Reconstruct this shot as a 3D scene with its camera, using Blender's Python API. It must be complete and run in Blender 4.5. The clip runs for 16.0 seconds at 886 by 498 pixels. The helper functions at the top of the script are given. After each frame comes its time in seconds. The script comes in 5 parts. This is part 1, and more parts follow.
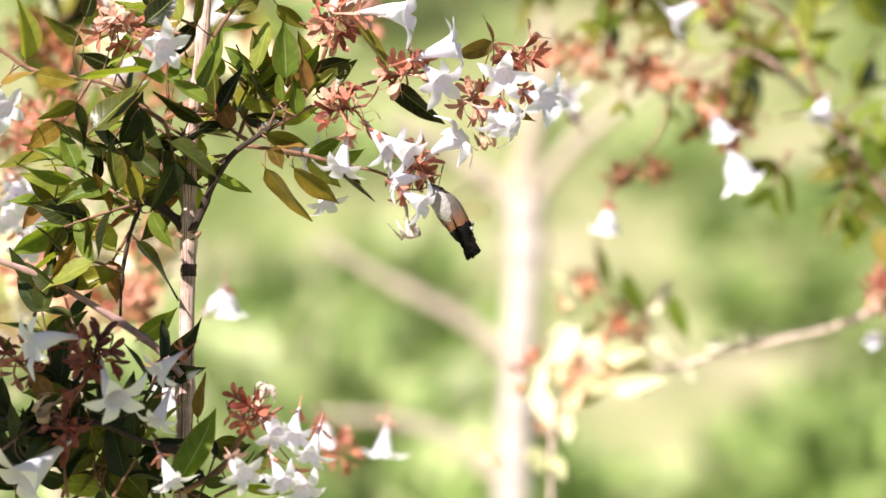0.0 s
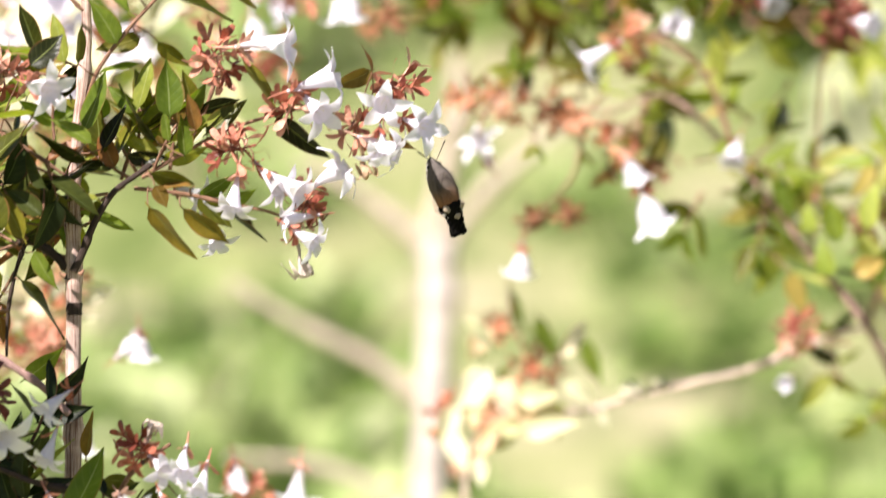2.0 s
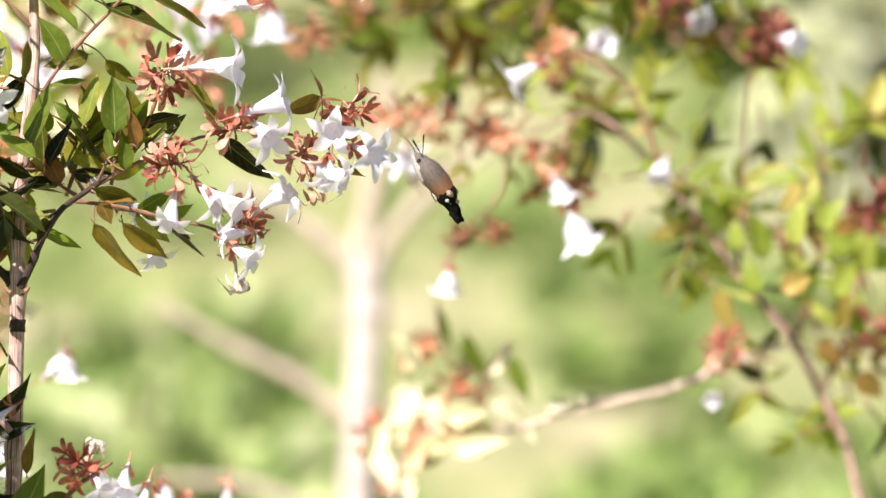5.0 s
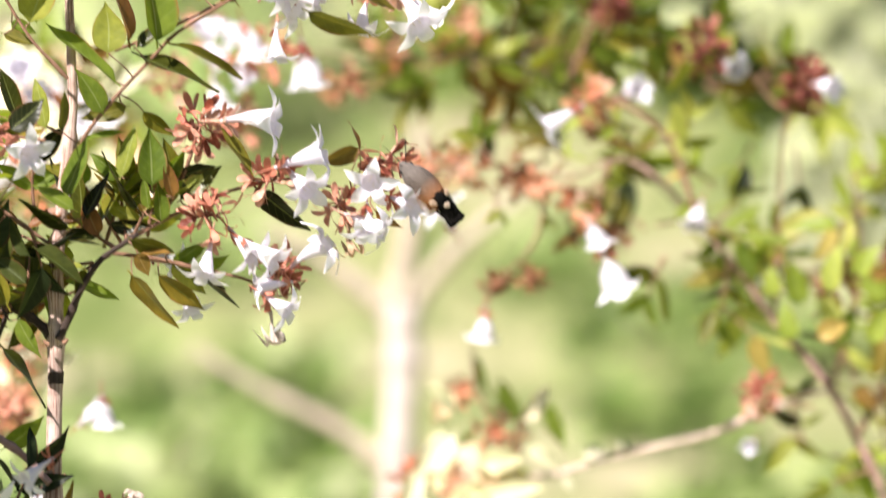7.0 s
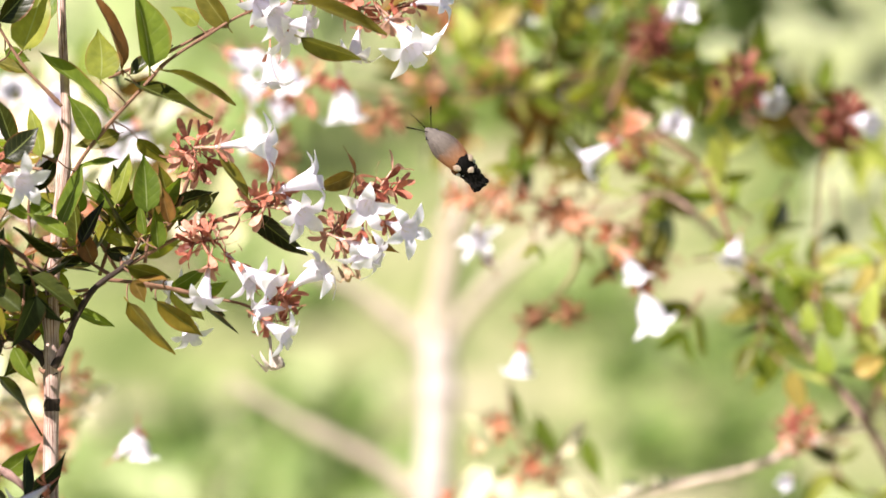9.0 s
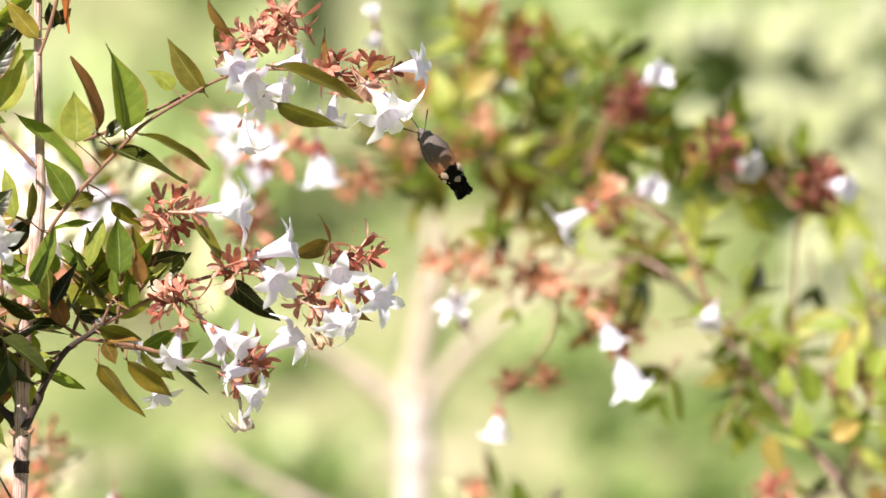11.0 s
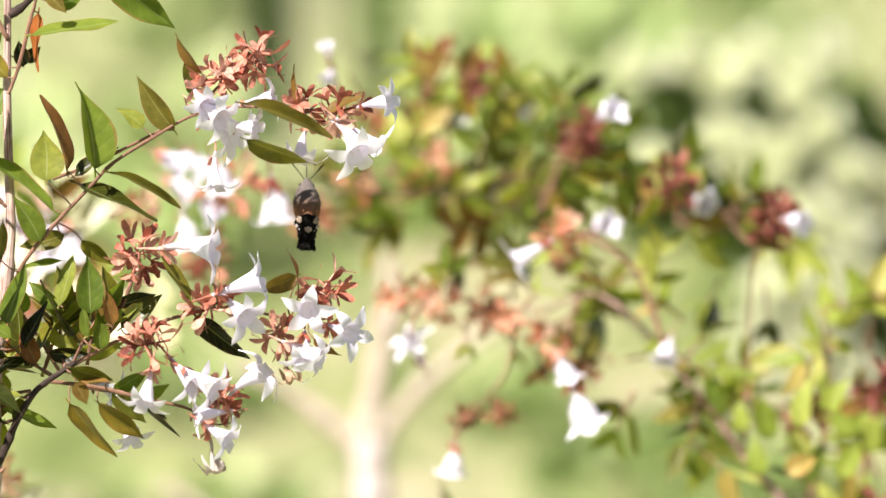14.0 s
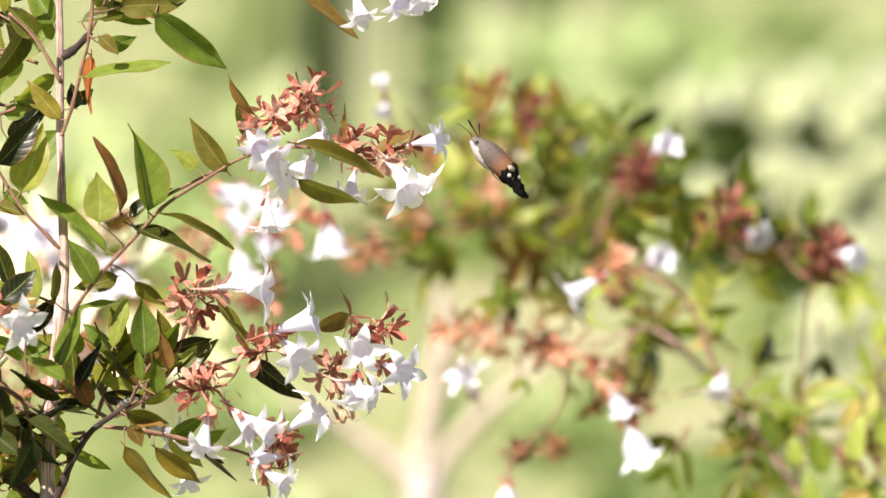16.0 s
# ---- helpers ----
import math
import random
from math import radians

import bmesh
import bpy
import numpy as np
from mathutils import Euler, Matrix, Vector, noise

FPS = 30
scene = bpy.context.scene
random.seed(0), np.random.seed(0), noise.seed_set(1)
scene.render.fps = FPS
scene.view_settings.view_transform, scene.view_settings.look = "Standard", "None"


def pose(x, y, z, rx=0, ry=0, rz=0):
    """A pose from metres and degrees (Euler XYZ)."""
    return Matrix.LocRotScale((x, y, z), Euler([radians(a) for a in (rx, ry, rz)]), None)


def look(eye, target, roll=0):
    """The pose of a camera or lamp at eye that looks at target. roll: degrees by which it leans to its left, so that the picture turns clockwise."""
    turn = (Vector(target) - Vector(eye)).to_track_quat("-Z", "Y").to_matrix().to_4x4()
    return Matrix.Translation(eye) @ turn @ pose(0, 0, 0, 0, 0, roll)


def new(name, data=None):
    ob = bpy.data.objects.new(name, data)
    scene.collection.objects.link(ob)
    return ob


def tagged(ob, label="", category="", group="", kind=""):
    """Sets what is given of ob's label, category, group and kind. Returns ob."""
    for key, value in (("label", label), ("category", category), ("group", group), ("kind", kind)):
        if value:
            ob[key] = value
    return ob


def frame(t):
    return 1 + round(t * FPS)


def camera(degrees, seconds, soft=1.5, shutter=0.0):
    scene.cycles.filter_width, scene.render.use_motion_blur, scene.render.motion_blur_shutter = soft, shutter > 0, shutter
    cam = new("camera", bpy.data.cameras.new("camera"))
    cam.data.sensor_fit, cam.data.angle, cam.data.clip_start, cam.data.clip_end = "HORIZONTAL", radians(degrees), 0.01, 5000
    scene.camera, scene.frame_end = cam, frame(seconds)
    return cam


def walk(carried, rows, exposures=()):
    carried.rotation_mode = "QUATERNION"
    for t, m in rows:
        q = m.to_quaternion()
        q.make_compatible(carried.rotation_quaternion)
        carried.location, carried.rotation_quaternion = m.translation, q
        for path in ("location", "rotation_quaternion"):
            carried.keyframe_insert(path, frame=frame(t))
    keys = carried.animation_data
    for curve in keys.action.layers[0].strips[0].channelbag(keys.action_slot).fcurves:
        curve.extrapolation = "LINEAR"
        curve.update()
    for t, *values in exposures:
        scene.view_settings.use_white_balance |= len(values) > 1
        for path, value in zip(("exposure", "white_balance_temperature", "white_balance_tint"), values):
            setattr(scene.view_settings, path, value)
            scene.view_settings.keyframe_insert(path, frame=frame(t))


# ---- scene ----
# Camera: a long lens about two metres from the flowering shrub, panned and tilted by hand.
F = 784 / math.tan(radians(5.5))
EYE = Vector((0, 0, 1.3))
PITCH = radians(-7)
RIGHT = Vector((1, 0, 0))
FWD = Vector((0, math.cos(PITCH), math.sin(PITCH)))
UP = Vector((0, -math.sin(PITCH), math.cos(PITCH)))


def W(u, v, d=2.0):
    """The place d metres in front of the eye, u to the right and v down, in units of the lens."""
    return EYE + (FWD + RIGHT * ((u - 784) / F) + UP * ((441 - v) / F)) * d


cam = camera(11, 16.0, soft=1.5, shutter=0.6)
cam.data.dof.use_dof = True
cam.data.dof.focus_distance = 2.0
cam.data.dof.aperture_fstop = 6.6
walk(cam, [(t, look(EYE, W(784 - dx, 441 - dy), roll)) for t, dx, dy, roll in (
    (0, 0, 0, 0), (0.5, -8, 22, -0.04), (1, -20, 27, 0.05), (1.5, -26, -12, 0), (1.8, -123, 25, 0.04), (2, -154, 77, 0.07),
    (2.5, -192, 108, 0.04), (3, -253, 110, 0.03), (3.5, -282, 114, 0.06), (6, -274, 101, -0.13), (6.5, -247, 98, -0.06),
    (7, -220, 192, -0.18), (7.5, -173, 260, -0.06), (8, -150, 211, -0.05), (8.2, -148, 205, 0), (10.5, -167, 374, 0.06),
    (11, -196, 366, 0.06), (11.5, -221, 363, -0.07), (12, -199, 431, -0.07), (12.5, -224, 442, 0.04), (13, -265, 432, -0.07),
    (13.5, -276, 441, -0.12), (14, -276, 430, -0.07), (14.5, -193, 410, -0.1), (15, -154, 430, 0), (15.5, -175, 482, 0),
    (16, -180, 490, 0))])

# ---- light ----
SUN_EL, SUN_AZ = 50, -138      # degrees; azimuth from +y, clockwise
world = bpy.data.worlds.new("sky")
scene.world = world
world.use_nodes = True
sky = world.node_tree.nodes.new("ShaderNodeTexSky")
sky.sky_type, sky.sun_disc = "NISHITA", False
sky.sun_elevation, sky.sun_rotation = radians(SUN_EL), radians(SUN_AZ)
back = world.node_tree.nodes["Background"]
back.inputs[1].default_value = 0.042
world.node_tree.links.new(sky.outputs[0], back.inputs[0])
sun_data = bpy.data.lights.new("sun", "SUN")
sun_data.energy, sun_data.angle, sun_data.color = 5.0, radians(0.53), (1.0, 0.915, 0.865)
sun = new("sun", sun_data)
sun_from = Vector((math.sin(radians(SUN_AZ)) * math.cos(radians(SUN_EL)), math.cos(radians(SUN_AZ)) * math.cos(radians(SUN_EL)), math.sin(radians(SUN_EL))))
sun.matrix_world = look(sun_from * 20, (0, 0, 0))
scene.view_settings.exposure = 1.37


# ---- materials ----
def material(name, rough=0.6, translucent=0.0, spec=0.4):
    m = bpy.data.materials.new(name)
    m.use_nodes = True
    n, l = m.node_tree.nodes, m.node_tree.links
    b = n["Principled BSDF"]
    b.inputs["Roughness"].default_value = rough
    b.inputs["Specular IOR Level"].default_value = spec
    tr = None
    if translucent:
        tr, mix = n.new("ShaderNodeBsdfTranslucent"), n.new("ShaderNodeMixShader")
        mix.inputs[0].default_value = translucent
        l.new(b.outputs[0], mix.inputs[1])
        l.new(tr.outputs[0], mix.inputs[2])
        l.new(mix.outputs[0], n["Material Output"].inputs[0])
    return m, n, l, b, tr


def ramp(n, l, value, stops):
    r = n.new("ShaderNodeValToRGB")
    e = r.color_ramp.elements
    while len(e) < len(stops):
        e.new(0.5)
    for k, (p, c) in enumerate(stops):
        e[k].position, e[k].color = p, (*c, 1)
    l.new(value, r.inputs[0])
    return r.outputs[0]


def noise_node(n, l, scale, detail=3.0, where="Object", stretch=(1, 1, 1)):
    co, mp, nz = n.new("ShaderNodeTexCoord"), n.new("ShaderNodeMapping"), n.new("ShaderNodeTexNoise")
    mp.inputs["Scale"].default_value = stretch
    nz.inputs["Scale"].default_value, nz.inputs["Detail"].default_value = scale, detail
    l.new(co.outputs[where], mp.inputs[0])
    l.new(mp.outputs[0], nz.inputs[0])
    return nz.outputs[0]


def mixed(n, l, fac, a, b, kind="MIX"):
    m = n.new("ShaderNodeMix")
    m.data_type, m.blend_type = "RGBA", kind
    for sock, val in ((m.inputs[0], fac), (m.inputs[6], a), (m.inputs[7], b)):
        if isinstance(val, (int, float)):
            sock.default_value = val
        elif isinstance(val, tuple):
            sock.default_value = (*val, 1)
        else:
            l.new(val, sock)
    return m.outputs[2]


def bumped(n, l, b, height, strength, distance=0.001):
    bp = n.new("ShaderNodeBump")
    bp.inputs["Strength"].default_value, bp.inputs["Distance"].default_value = strength, distance
    l.new(height, bp.inputs["Height"])
    l.new(bp.outputs[0], b.inputs["Normal"])


def leaf_material(name, stops, edge, vein, translucent=0.35, rough=0.42):
    """Leaf blade, one unit long in its own space: pale midrib and side veins, tinted margin, tone by leaf."""
    m, n, l, b, tr = material(name, rough, translucent, 0.2)
    info = n.new("ShaderNodeObjectInfo")
    base = ramp(n, l, info.outputs["Random"], stops)
    blotch = ramp(n, l, noise_node(n, l, 4.5, 4), ((0.35, (0.72, 0.75, 0.7)), (0.7, (1.15, 1.12, 1.0))))
    col = mixed(n, l, 1.0, base, blotch, "MULTIPLY")
    uv, sep = n.new("ShaderNodeTexCoord"), n.new("ShaderNodeSeparateXYZ")
    l.new(uv.outputs["UV"], sep.inputs[0])
    # u runs across the blade, v along it
    off = n.new("ShaderNodeMath"); off.operation = "SUBTRACT"; off.inputs[1].default_value = 0.5
    l.new(sep.outputs[0], off.inputs[0])
    ab = n.new("ShaderNodeMath"); ab.operation = "ABSOLUTE"
    l.new(off.outputs[0], ab.inputs[0])
    margin = ramp(n, l, ab.outputs[0], ((0.42, (0, 0, 0)), (0.5, (0.8, 0.8, 0.8))))
    patch = noise_node(n, l, 2.2, 2)
    mm = mixed(n, l, 1.0, margin, ramp(n, l, patch, ((0.42, (0, 0, 0)), (0.62, (1, 1, 1)))), "MULTIPLY")
    col = mixed(n, l, mm, col, edge)
    slant = n.new("ShaderNodeMath"); slant.operation = "MULTIPLY_ADD"; slant.inputs[1].default_value = -0.45
    l.new(ab.outputs[0], slant.inputs[0]); l.new(sep.outputs[1], slant.inputs[2])
    wv = n.new("ShaderNodeMath"); wv.operation = "MULTIPLY"; wv.inputs[1].default_value = 44
    l.new(slant.outputs[0], wv.inputs[0])
    sn = n.new("ShaderNodeMath"); sn.operation = "SINE"
    l.new(wv.outputs[0], sn.inputs[0])
    side = ramp(n, l, sn.outputs[0], ((0.8, (0, 0, 0)), (1.0, (0.07, 0.07, 0.07))))
    rib = ramp(n, l, ab.outputs[0], ((0.01, (0.55, 0.55, 0.55)), (0.03, (0, 0, 0))))
    veins = mixed(n, l, 1.0, rib, side, "ADD")
    col = mixed(n, l, veins, col, vein)
    l.new(col, b.inputs["Base Color"])
    lit = mixed(n, l, 1.0, col, (1.25, 1.3, 0.45), "MULTIPLY")
    l.new(lit, tr.inputs[0])
    relief = mixed(n, l, 0.6, noise_node(n, l, 5, 3), ramp(n, l, sn.outputs[0], ((0.0, (1, 1, 1)), (1.0, (0.2, 0.2, 0.2)))))
    bumped(n, l, b, relief, 0.06, 0.01)
    return m


GREEN = ((0.0, (0.008, 0.01, 0.002)), (0.3, (0.026, 0.031, 0.004)), (0.55, (0.085, 0.09, 0.011)), (0.84, (0.18, 0.165, 0.022)), (1.0, (0.22, 0.105, 0.02)))
BRONZE = ((0.0, (0.15, 0.1, 0.022)), (0.5, (0.22, 0.115, 0.03)), (1.0, (0.24, 0.085, 0.045)))
leaf_green = leaf_material("leaf_green", GREEN, (0.2, 0.08, 0.03), (0.26, 0.3, 0.1), 0.22, 0.33)
leaf_bronze = leaf_material("leaf_bronze", BRONZE, (0.22, 0.05, 0.035), (0.3, 0.22, 0.1))
leaf_dead = leaf_material("leaf_dead", ((0, (0.36, 0.12, 0.03)), (1, (0.3, 0.09, 0.025))), (0.1, 0.03, 0.015), (0.35, 0.18, 0.07), 0.3, 0.6)
# lit copy of the green leaf, with direct sun put into the colour
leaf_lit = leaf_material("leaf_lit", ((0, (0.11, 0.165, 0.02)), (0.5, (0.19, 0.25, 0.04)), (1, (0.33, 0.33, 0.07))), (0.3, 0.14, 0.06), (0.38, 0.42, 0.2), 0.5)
# overexposed leaves: the glare of strong sun is put into this pale colour
leaf_glare = leaf_material("leaf_glare", ((0, (0.55, 0.54, 0.32)), (0.35, (0.67, 0.64, 0.47)), (0.7, (0.77, 0.73, 0.61)), (1, (0.7, 0.5, 0.33))), (0.5, 0.3, 0.2), (0.6, 0.58, 0.45), 0.12)
# brighter leaf copy: sunlight on the shrubs behind is put into its colour
leaf_sunlit = leaf_material("leaf_sunlit", ((0, (0.24, 0.31, 0.045)), (0.5, (0.38, 0.44, 0.09)), (0.85, (0.52, 0.52, 0.18)), (1, (0.48, 0.29, 0.1))), (0.3, 0.14, 0.06), (0.4, 0.44, 0.2), 0.5)
leaf_olive = leaf_material("leaf_olive", ((0, (0.1, 0.1, 0.016)), (0.6, (0.15, 0.13, 0.025)), (1, (0.17, 0.1, 0.03))), (0.26, 0.09, 0.045), (0.3, 0.28, 0.1), 0.35, 0.4)
# darker copy of the green leaf: shade is put into its base colour
leaf_shaded = leaf_material("leaf_shaded", ((0, (0.008, 0.014, 0.005)), (0.5, (0.022, 0.034, 0.008)), (1, (0.06, 0.07, 0.012))), (0.1, 0.03, 0.02), (0.12, 0.15, 0.06), 0.25, 0.5)


def petal_material():
    m, n, l, b, tr = material("petal", 0.6, 0.34, 0.2)
    info = n.new("ShaderNodeObjectInfo")
    base = ramp(n, l, info.outputs["Random"], ((0, (0.83, 0.82, 0.87)), (0.5, (0.87, 0.86, 0.88)), (1, (0.8, 0.79, 0.86))))
    co, sep = n.new("ShaderNodeTexCoord"), n.new("ShaderNodeSeparateXYZ")
    l.new(co.outputs["UV"], sep.inputs[0])
    # deeper mauve down the throat, fine lengthwise veins
    throat = ramp(n, l, sep.outputs[1], ((0.0, (0.85, 0.78, 0.79)), (0.3, (0.95, 0.92, 0.96)), (0.6, (0.9, 0.87, 0.95)), (0.75, (1, 1, 1))))
    streak = ramp(n, l, noise_node(n, l, 6, 3, "UV", (7, 0.6, 1)), ((0.35, (0.94, 0.93, 0.97)), (0.6, (1, 1, 1))))
    col = mixed(n, l, 1.0, mixed(n, l, 1.0, base, throat, "MULTIPLY"), streak, "MULTIPLY")
    l.new(col, b.inputs["Base Color"]); l.new(col, tr.inputs[0])
    bumped(n, l, b, noise_node(n, l, 6, 3, "UV", (7, 0.6, 1)), 0.12, 0.03)
    return m


def tinted(name, stops, rough, scale, translucent=0.0, bump=0.3, where="Object", stretch=(1, 1, 1), spec=0.35, by_island=False, vary=(0.7, 1.25), distance=0.05):
    m, n, l, b, tr = material(name, rough, translucent, spec)
    if by_island:
        info = n.new("ShaderNodeNewGeometry").outputs["Random Per Island"]
    else:
        info = n.new("ShaderNodeObjectInfo").outputs["Random"]
    base = ramp(n, l, info, stops)
    nz = noise_node(n, l, scale, 4, where, stretch)
    col = mixed(n, l, 1.0, base, ramp(n, l, nz, ((0.3, (vary[0],) * 3), (0.7, (vary[1],) * 3))), "MULTIPLY")
    l.new(col, b.inputs["Base Color"])
    if tr:
        l.new(col, tr.inputs[0])
    if bump:
        bumped(n, l, b, nz, bump, distance)
    return m


petal = petal_material()
petal_wilted = tinted("petal_wilted", ((0, (0.55, 0.42, 0.3)), (0.5, (0.62, 0.55, 0.52)), (1, (0.5, 0.3, 0.15))), 0.7, 5, 0.3)
sepal = tinted("sepal", ((0, (0.18, 0.04, 0.026)), (0.25, (0.4, 0.12, 0.075)), (0.65, (0.58, 0.24, 0.16)), (1, (0.68, 0.42, 0.32))), 0.45, 3, 0.25, vary=(0.65, 1.25))
# lit copy of sepal: sunlight on the calyxes behind is put into its colour
sepal_sunlit = tinted("sepal_sunlit", ((0, (0.5, 0.15, 0.08)), (0.4, (0.62, 0.26, 0.15)), (0.8, (0.7, 0.38, 0.25)), (1, (0.76, 0.6, 0.5))), 0.5, 3, 0.3, vary=(0.8, 1.2))
# dark red copy of sepal; shade on these heads is put into the colour
sepal_shaded_red = tinted("sepal_shaded_red", ((0, (0.12, 0.028, 0.02)), (0.6, (0.22, 0.06, 0.042)), (1, (0.36, 0.13, 0.09))), 0.5, 3, 0.2)
sepal_dry = tinted("sepal_dry", ((0, (0.15, 0.06, 0.03)), (1, (0.28, 0.12, 0.055))), 0.7, 3, 0.2)
filament = tinted("filament", ((0, (0.7, 0.66, 0.6)), (1, (0.75, 0.7, 0.55))), 0.6, 5, 0.2)


def bark_material(name, dark, mid, light):
    """Old stems: pale strips of peeling bark over brown, running along the stem."""
    m, n, l, b, tr = material(name, 0.75, 0, 0.25)
    strips = noise_node(n, l, 1.0, 5, "UV", (26, 2.0, 1))
    col = ramp(n, l, strips, ((0.32, dark), (0.41, mid), (0.47, light), (0.56, light), (0.62, mid), (0.68, light)))
    nz = noise_node(n, l, 1.0, 3, "UV", (2, 14, 1))
    col = mixed(n, l, 1.0, col, ramp(n, l, nz, ((0.35, (0.7, 0.68, 0.66)), (0.6, (1.1, 1.08, 1.05)))), "MULTIPLY")
    l.new(col, b.inputs["Base Color"])
    bumped(n, l, b, strips, 0.5, 0.001)
    return m


bark = bark_material("bark", (0.035, 0.015, 0.013), (0.24, 0.125, 0.095), (0.54, 0.41, 0.365))
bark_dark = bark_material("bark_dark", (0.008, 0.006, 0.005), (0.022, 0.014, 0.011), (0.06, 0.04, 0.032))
bark_pink = bark_material("bark_pink", (0.06, 0.026, 0.016), (0.16, 0.08, 0.045), (0.27, 0.155, 0.105))
bark_pale = bark_material("bark_pale", (0.38, 0.3, 0.27), (0.46, 0.39, 0.36), (0.54, 0.48, 0.46))
bark_tan = bark_material("bark_tan", (0.32, 0.25, 0.19), (0.42, 0.34, 0.27), (0.48, 0.41, 0.34))
bark_rose = bark_material("bark_rose", (0.42, 0.25, 0.2), (0.58, 0.4, 0.35), (0.72, 0.58, 0.54))
bark_mauve = bark_material("bark_mauve", (0.15, 0.075, 0.065), (0.26, 0.145, 0.125), (0.42, 0.28, 0.25))


# ---- building blocks ----
def mesh_of(name, bm, mat):
    me = bpy.data.meshes.new(name)
    bm.to_mesh(me)
    bm.free()
    me.materials.append(mat)
    for p in me.polygons:
        p.use_smooth = True
    return me


def put(name, me, parent, m, label=""):
    """One mesh object under a thing; m is in the world as the scene is first built."""
    ob = new(name, me)
    ob.parent = parent
    up = parent.get("home")
    base = Matrix(np.array(up).reshape(4, 4).tolist()) if up else Matrix.Identity(4)
    ob.matrix_basis = base.inverted() @ m
    if label:
        tagged(ob, label)
    return ob


def part(name, bm, mat, parent, label=""):
    ob = new(name, mesh_of(name, bm, mat))
    ob.parent = parent
    if label:
        tagged(ob, label)
    return ob


def thing(name, at, label, category, group=""):
    ob = new(name)
    ob.empty_display_size = 0.02
    ob.location = at
    ob["home"] = [c for row in Matrix.Translation(at) for c in row]
    return tagged(ob, label, category, group)


def grid(bm, rows, uvs=None):
    """Quads through a grid of places; uvs in step with them."""
    uv = bm.loops.layers.uv.verify()
    vs = [[bm.verts.new(p) for p in row] for row in rows]
    for i in range(len(vs) - 1):
        for j in range(len(vs[0]) - 1):
            f = bm.faces.new((vs[i][j], vs[i][j + 1], vs[i + 1][j + 1], vs[i + 1][j]))
            for lp, (a, c) in zip(f.loops, ((i, j), (i, j + 1), (i + 1, j + 1), (i + 1, j))):
                lp[uv].uv = uvs[a][c] if uvs else (c / (len(vs[0]) - 1), a / (len(vs) - 1))
    return vs


def leaf_mesh(mat, rng, width=0.46):
    bm = bmesh.new()
    fold, curl, twist, wave = rng.uniform(0.15, 0.6), rng.uniform(-0.05, 0.3), rng.uniform(-0.7, 0.7), rng.uniform(0, 6)
    sickle = rng.uniform(-0.14, 0.14)
    rows = []
    for i in range(10):
        s = i / 9
        w = width * 0.5 * 2.42 * (s ** 0.54) * ((1 - s) ** 0.98) * (1 - 0.28 * math.exp(-((s - 0.88) / 0.1) ** 2)) + 0.003
        row = []
        for j in range(7):
            a = (j - 3) / 3
            x, z = a * w, fold * abs(a) * w - curl * s * s + 0.018 * math.sin(9 * s + wave + 2 * a) * abs(a)
            c, q = math.cos(twist * s), math.sin(twist * s)
            row.append((x * c - z * q + sickle * (s * s - 0.5 * s), s, x * q + z * c))
        rows.append(row)
    grid(bm, rows)
    # short stalk
    for k in range(3):
        a0, a1 = k * 2.094, (k + 1) * 2.094
        r = 0.012
        grid(bm, [[(r * math.cos(a), y, r * math.sin(a)) for a in (a0, a1)] for y in (-0.09, 0.06)])
    return mesh_of("leaf", bm, mat)


def corolla_mesh(mat, rng, reflex=0.25, r0=0.225, lobe=0.41, swell=0.0):
    """Funnel flower along +y: slim curved tube, swelling throat, five broad blunt lobes spread like a star."""
    bm = bmesh.new()
    n = 30
    bow = rng.uniform(-0.1, 0.1)
    prof = ((0, 0.035), (0.12, 0.045), (0.28, 0.06), (0.42, (0.42 + 0.22 * swell) * r0), (0.58, (0.6 + 0.25 * swell) * r0), (0.74, (0.78 + 0.18 * swell) * r0), (0.87, r0))
    rows = []
    for y, r in prof:
        rows.append([(r * math.cos(2 * math.pi * k / n) + bow * math.sin(math.pi * y / 0.87), y, r * math.sin(2 * math.pi * k / n)) for k in range(n + 1)])
    grid(bm, rows, [[(k / n * 5, min(0.6, i / 11)) for k in range(n + 1)] for i in range(len(rows))])
    steps = (0, 0.16, 0.34, 0.52, 0.7, 0.86, 0.95, 1.0)
    for k in range(5):
        mid = (k + 0.5) / 5 * 2 * math.pi
        long, tilt, twist = lobe * rng.uniform(0.88, 1.1), rng.uniform(-0.1, 0.16), rng.uniform(-0.25, 0.25)
        rows, uvs = [], []
        for s in steps:
            half = r0 * math.sin(math.pi / 5) * ((1 + 0.25 * s) if s < 0.3 else 1.075 * max(0.0, 1 - ((s - 0.3) / 0.7) ** 1.7) ** 0.8) + (0.012 if s == 1 else 0)
            row = []
            for j in range(7):
                a = (j - 3) / 3
                out = r0 * (math.cos(a * math.pi / 5) * (1 - s) + s) + long * s * (1 - 0.06 * a * a)
                across = a * half
                y = 0.87 + 0.09 * math.sin(min(1.0, s * 2.2) * 1.57) - reflex * s * s + tilt * s * s - 0.05 * (1 - a * a) * s * (1 - s) * 2 + twist * s * across
                row.append((out * math.cos(mid) - across * math.sin(mid), y, out * math.sin(mid) + across * math.cos(mid)))
            rows.append(row)
            uvs.append([(k + 0.5 + (j - 3) / 6, 0.6 + 0.4 * s) for j in range(7)])
        grid(bm, rows, uvs)
    bmesh.ops.remove_doubles(bm, verts=bm.verts, dist=2e-3)
    return mesh_of("flower", bm, mat)


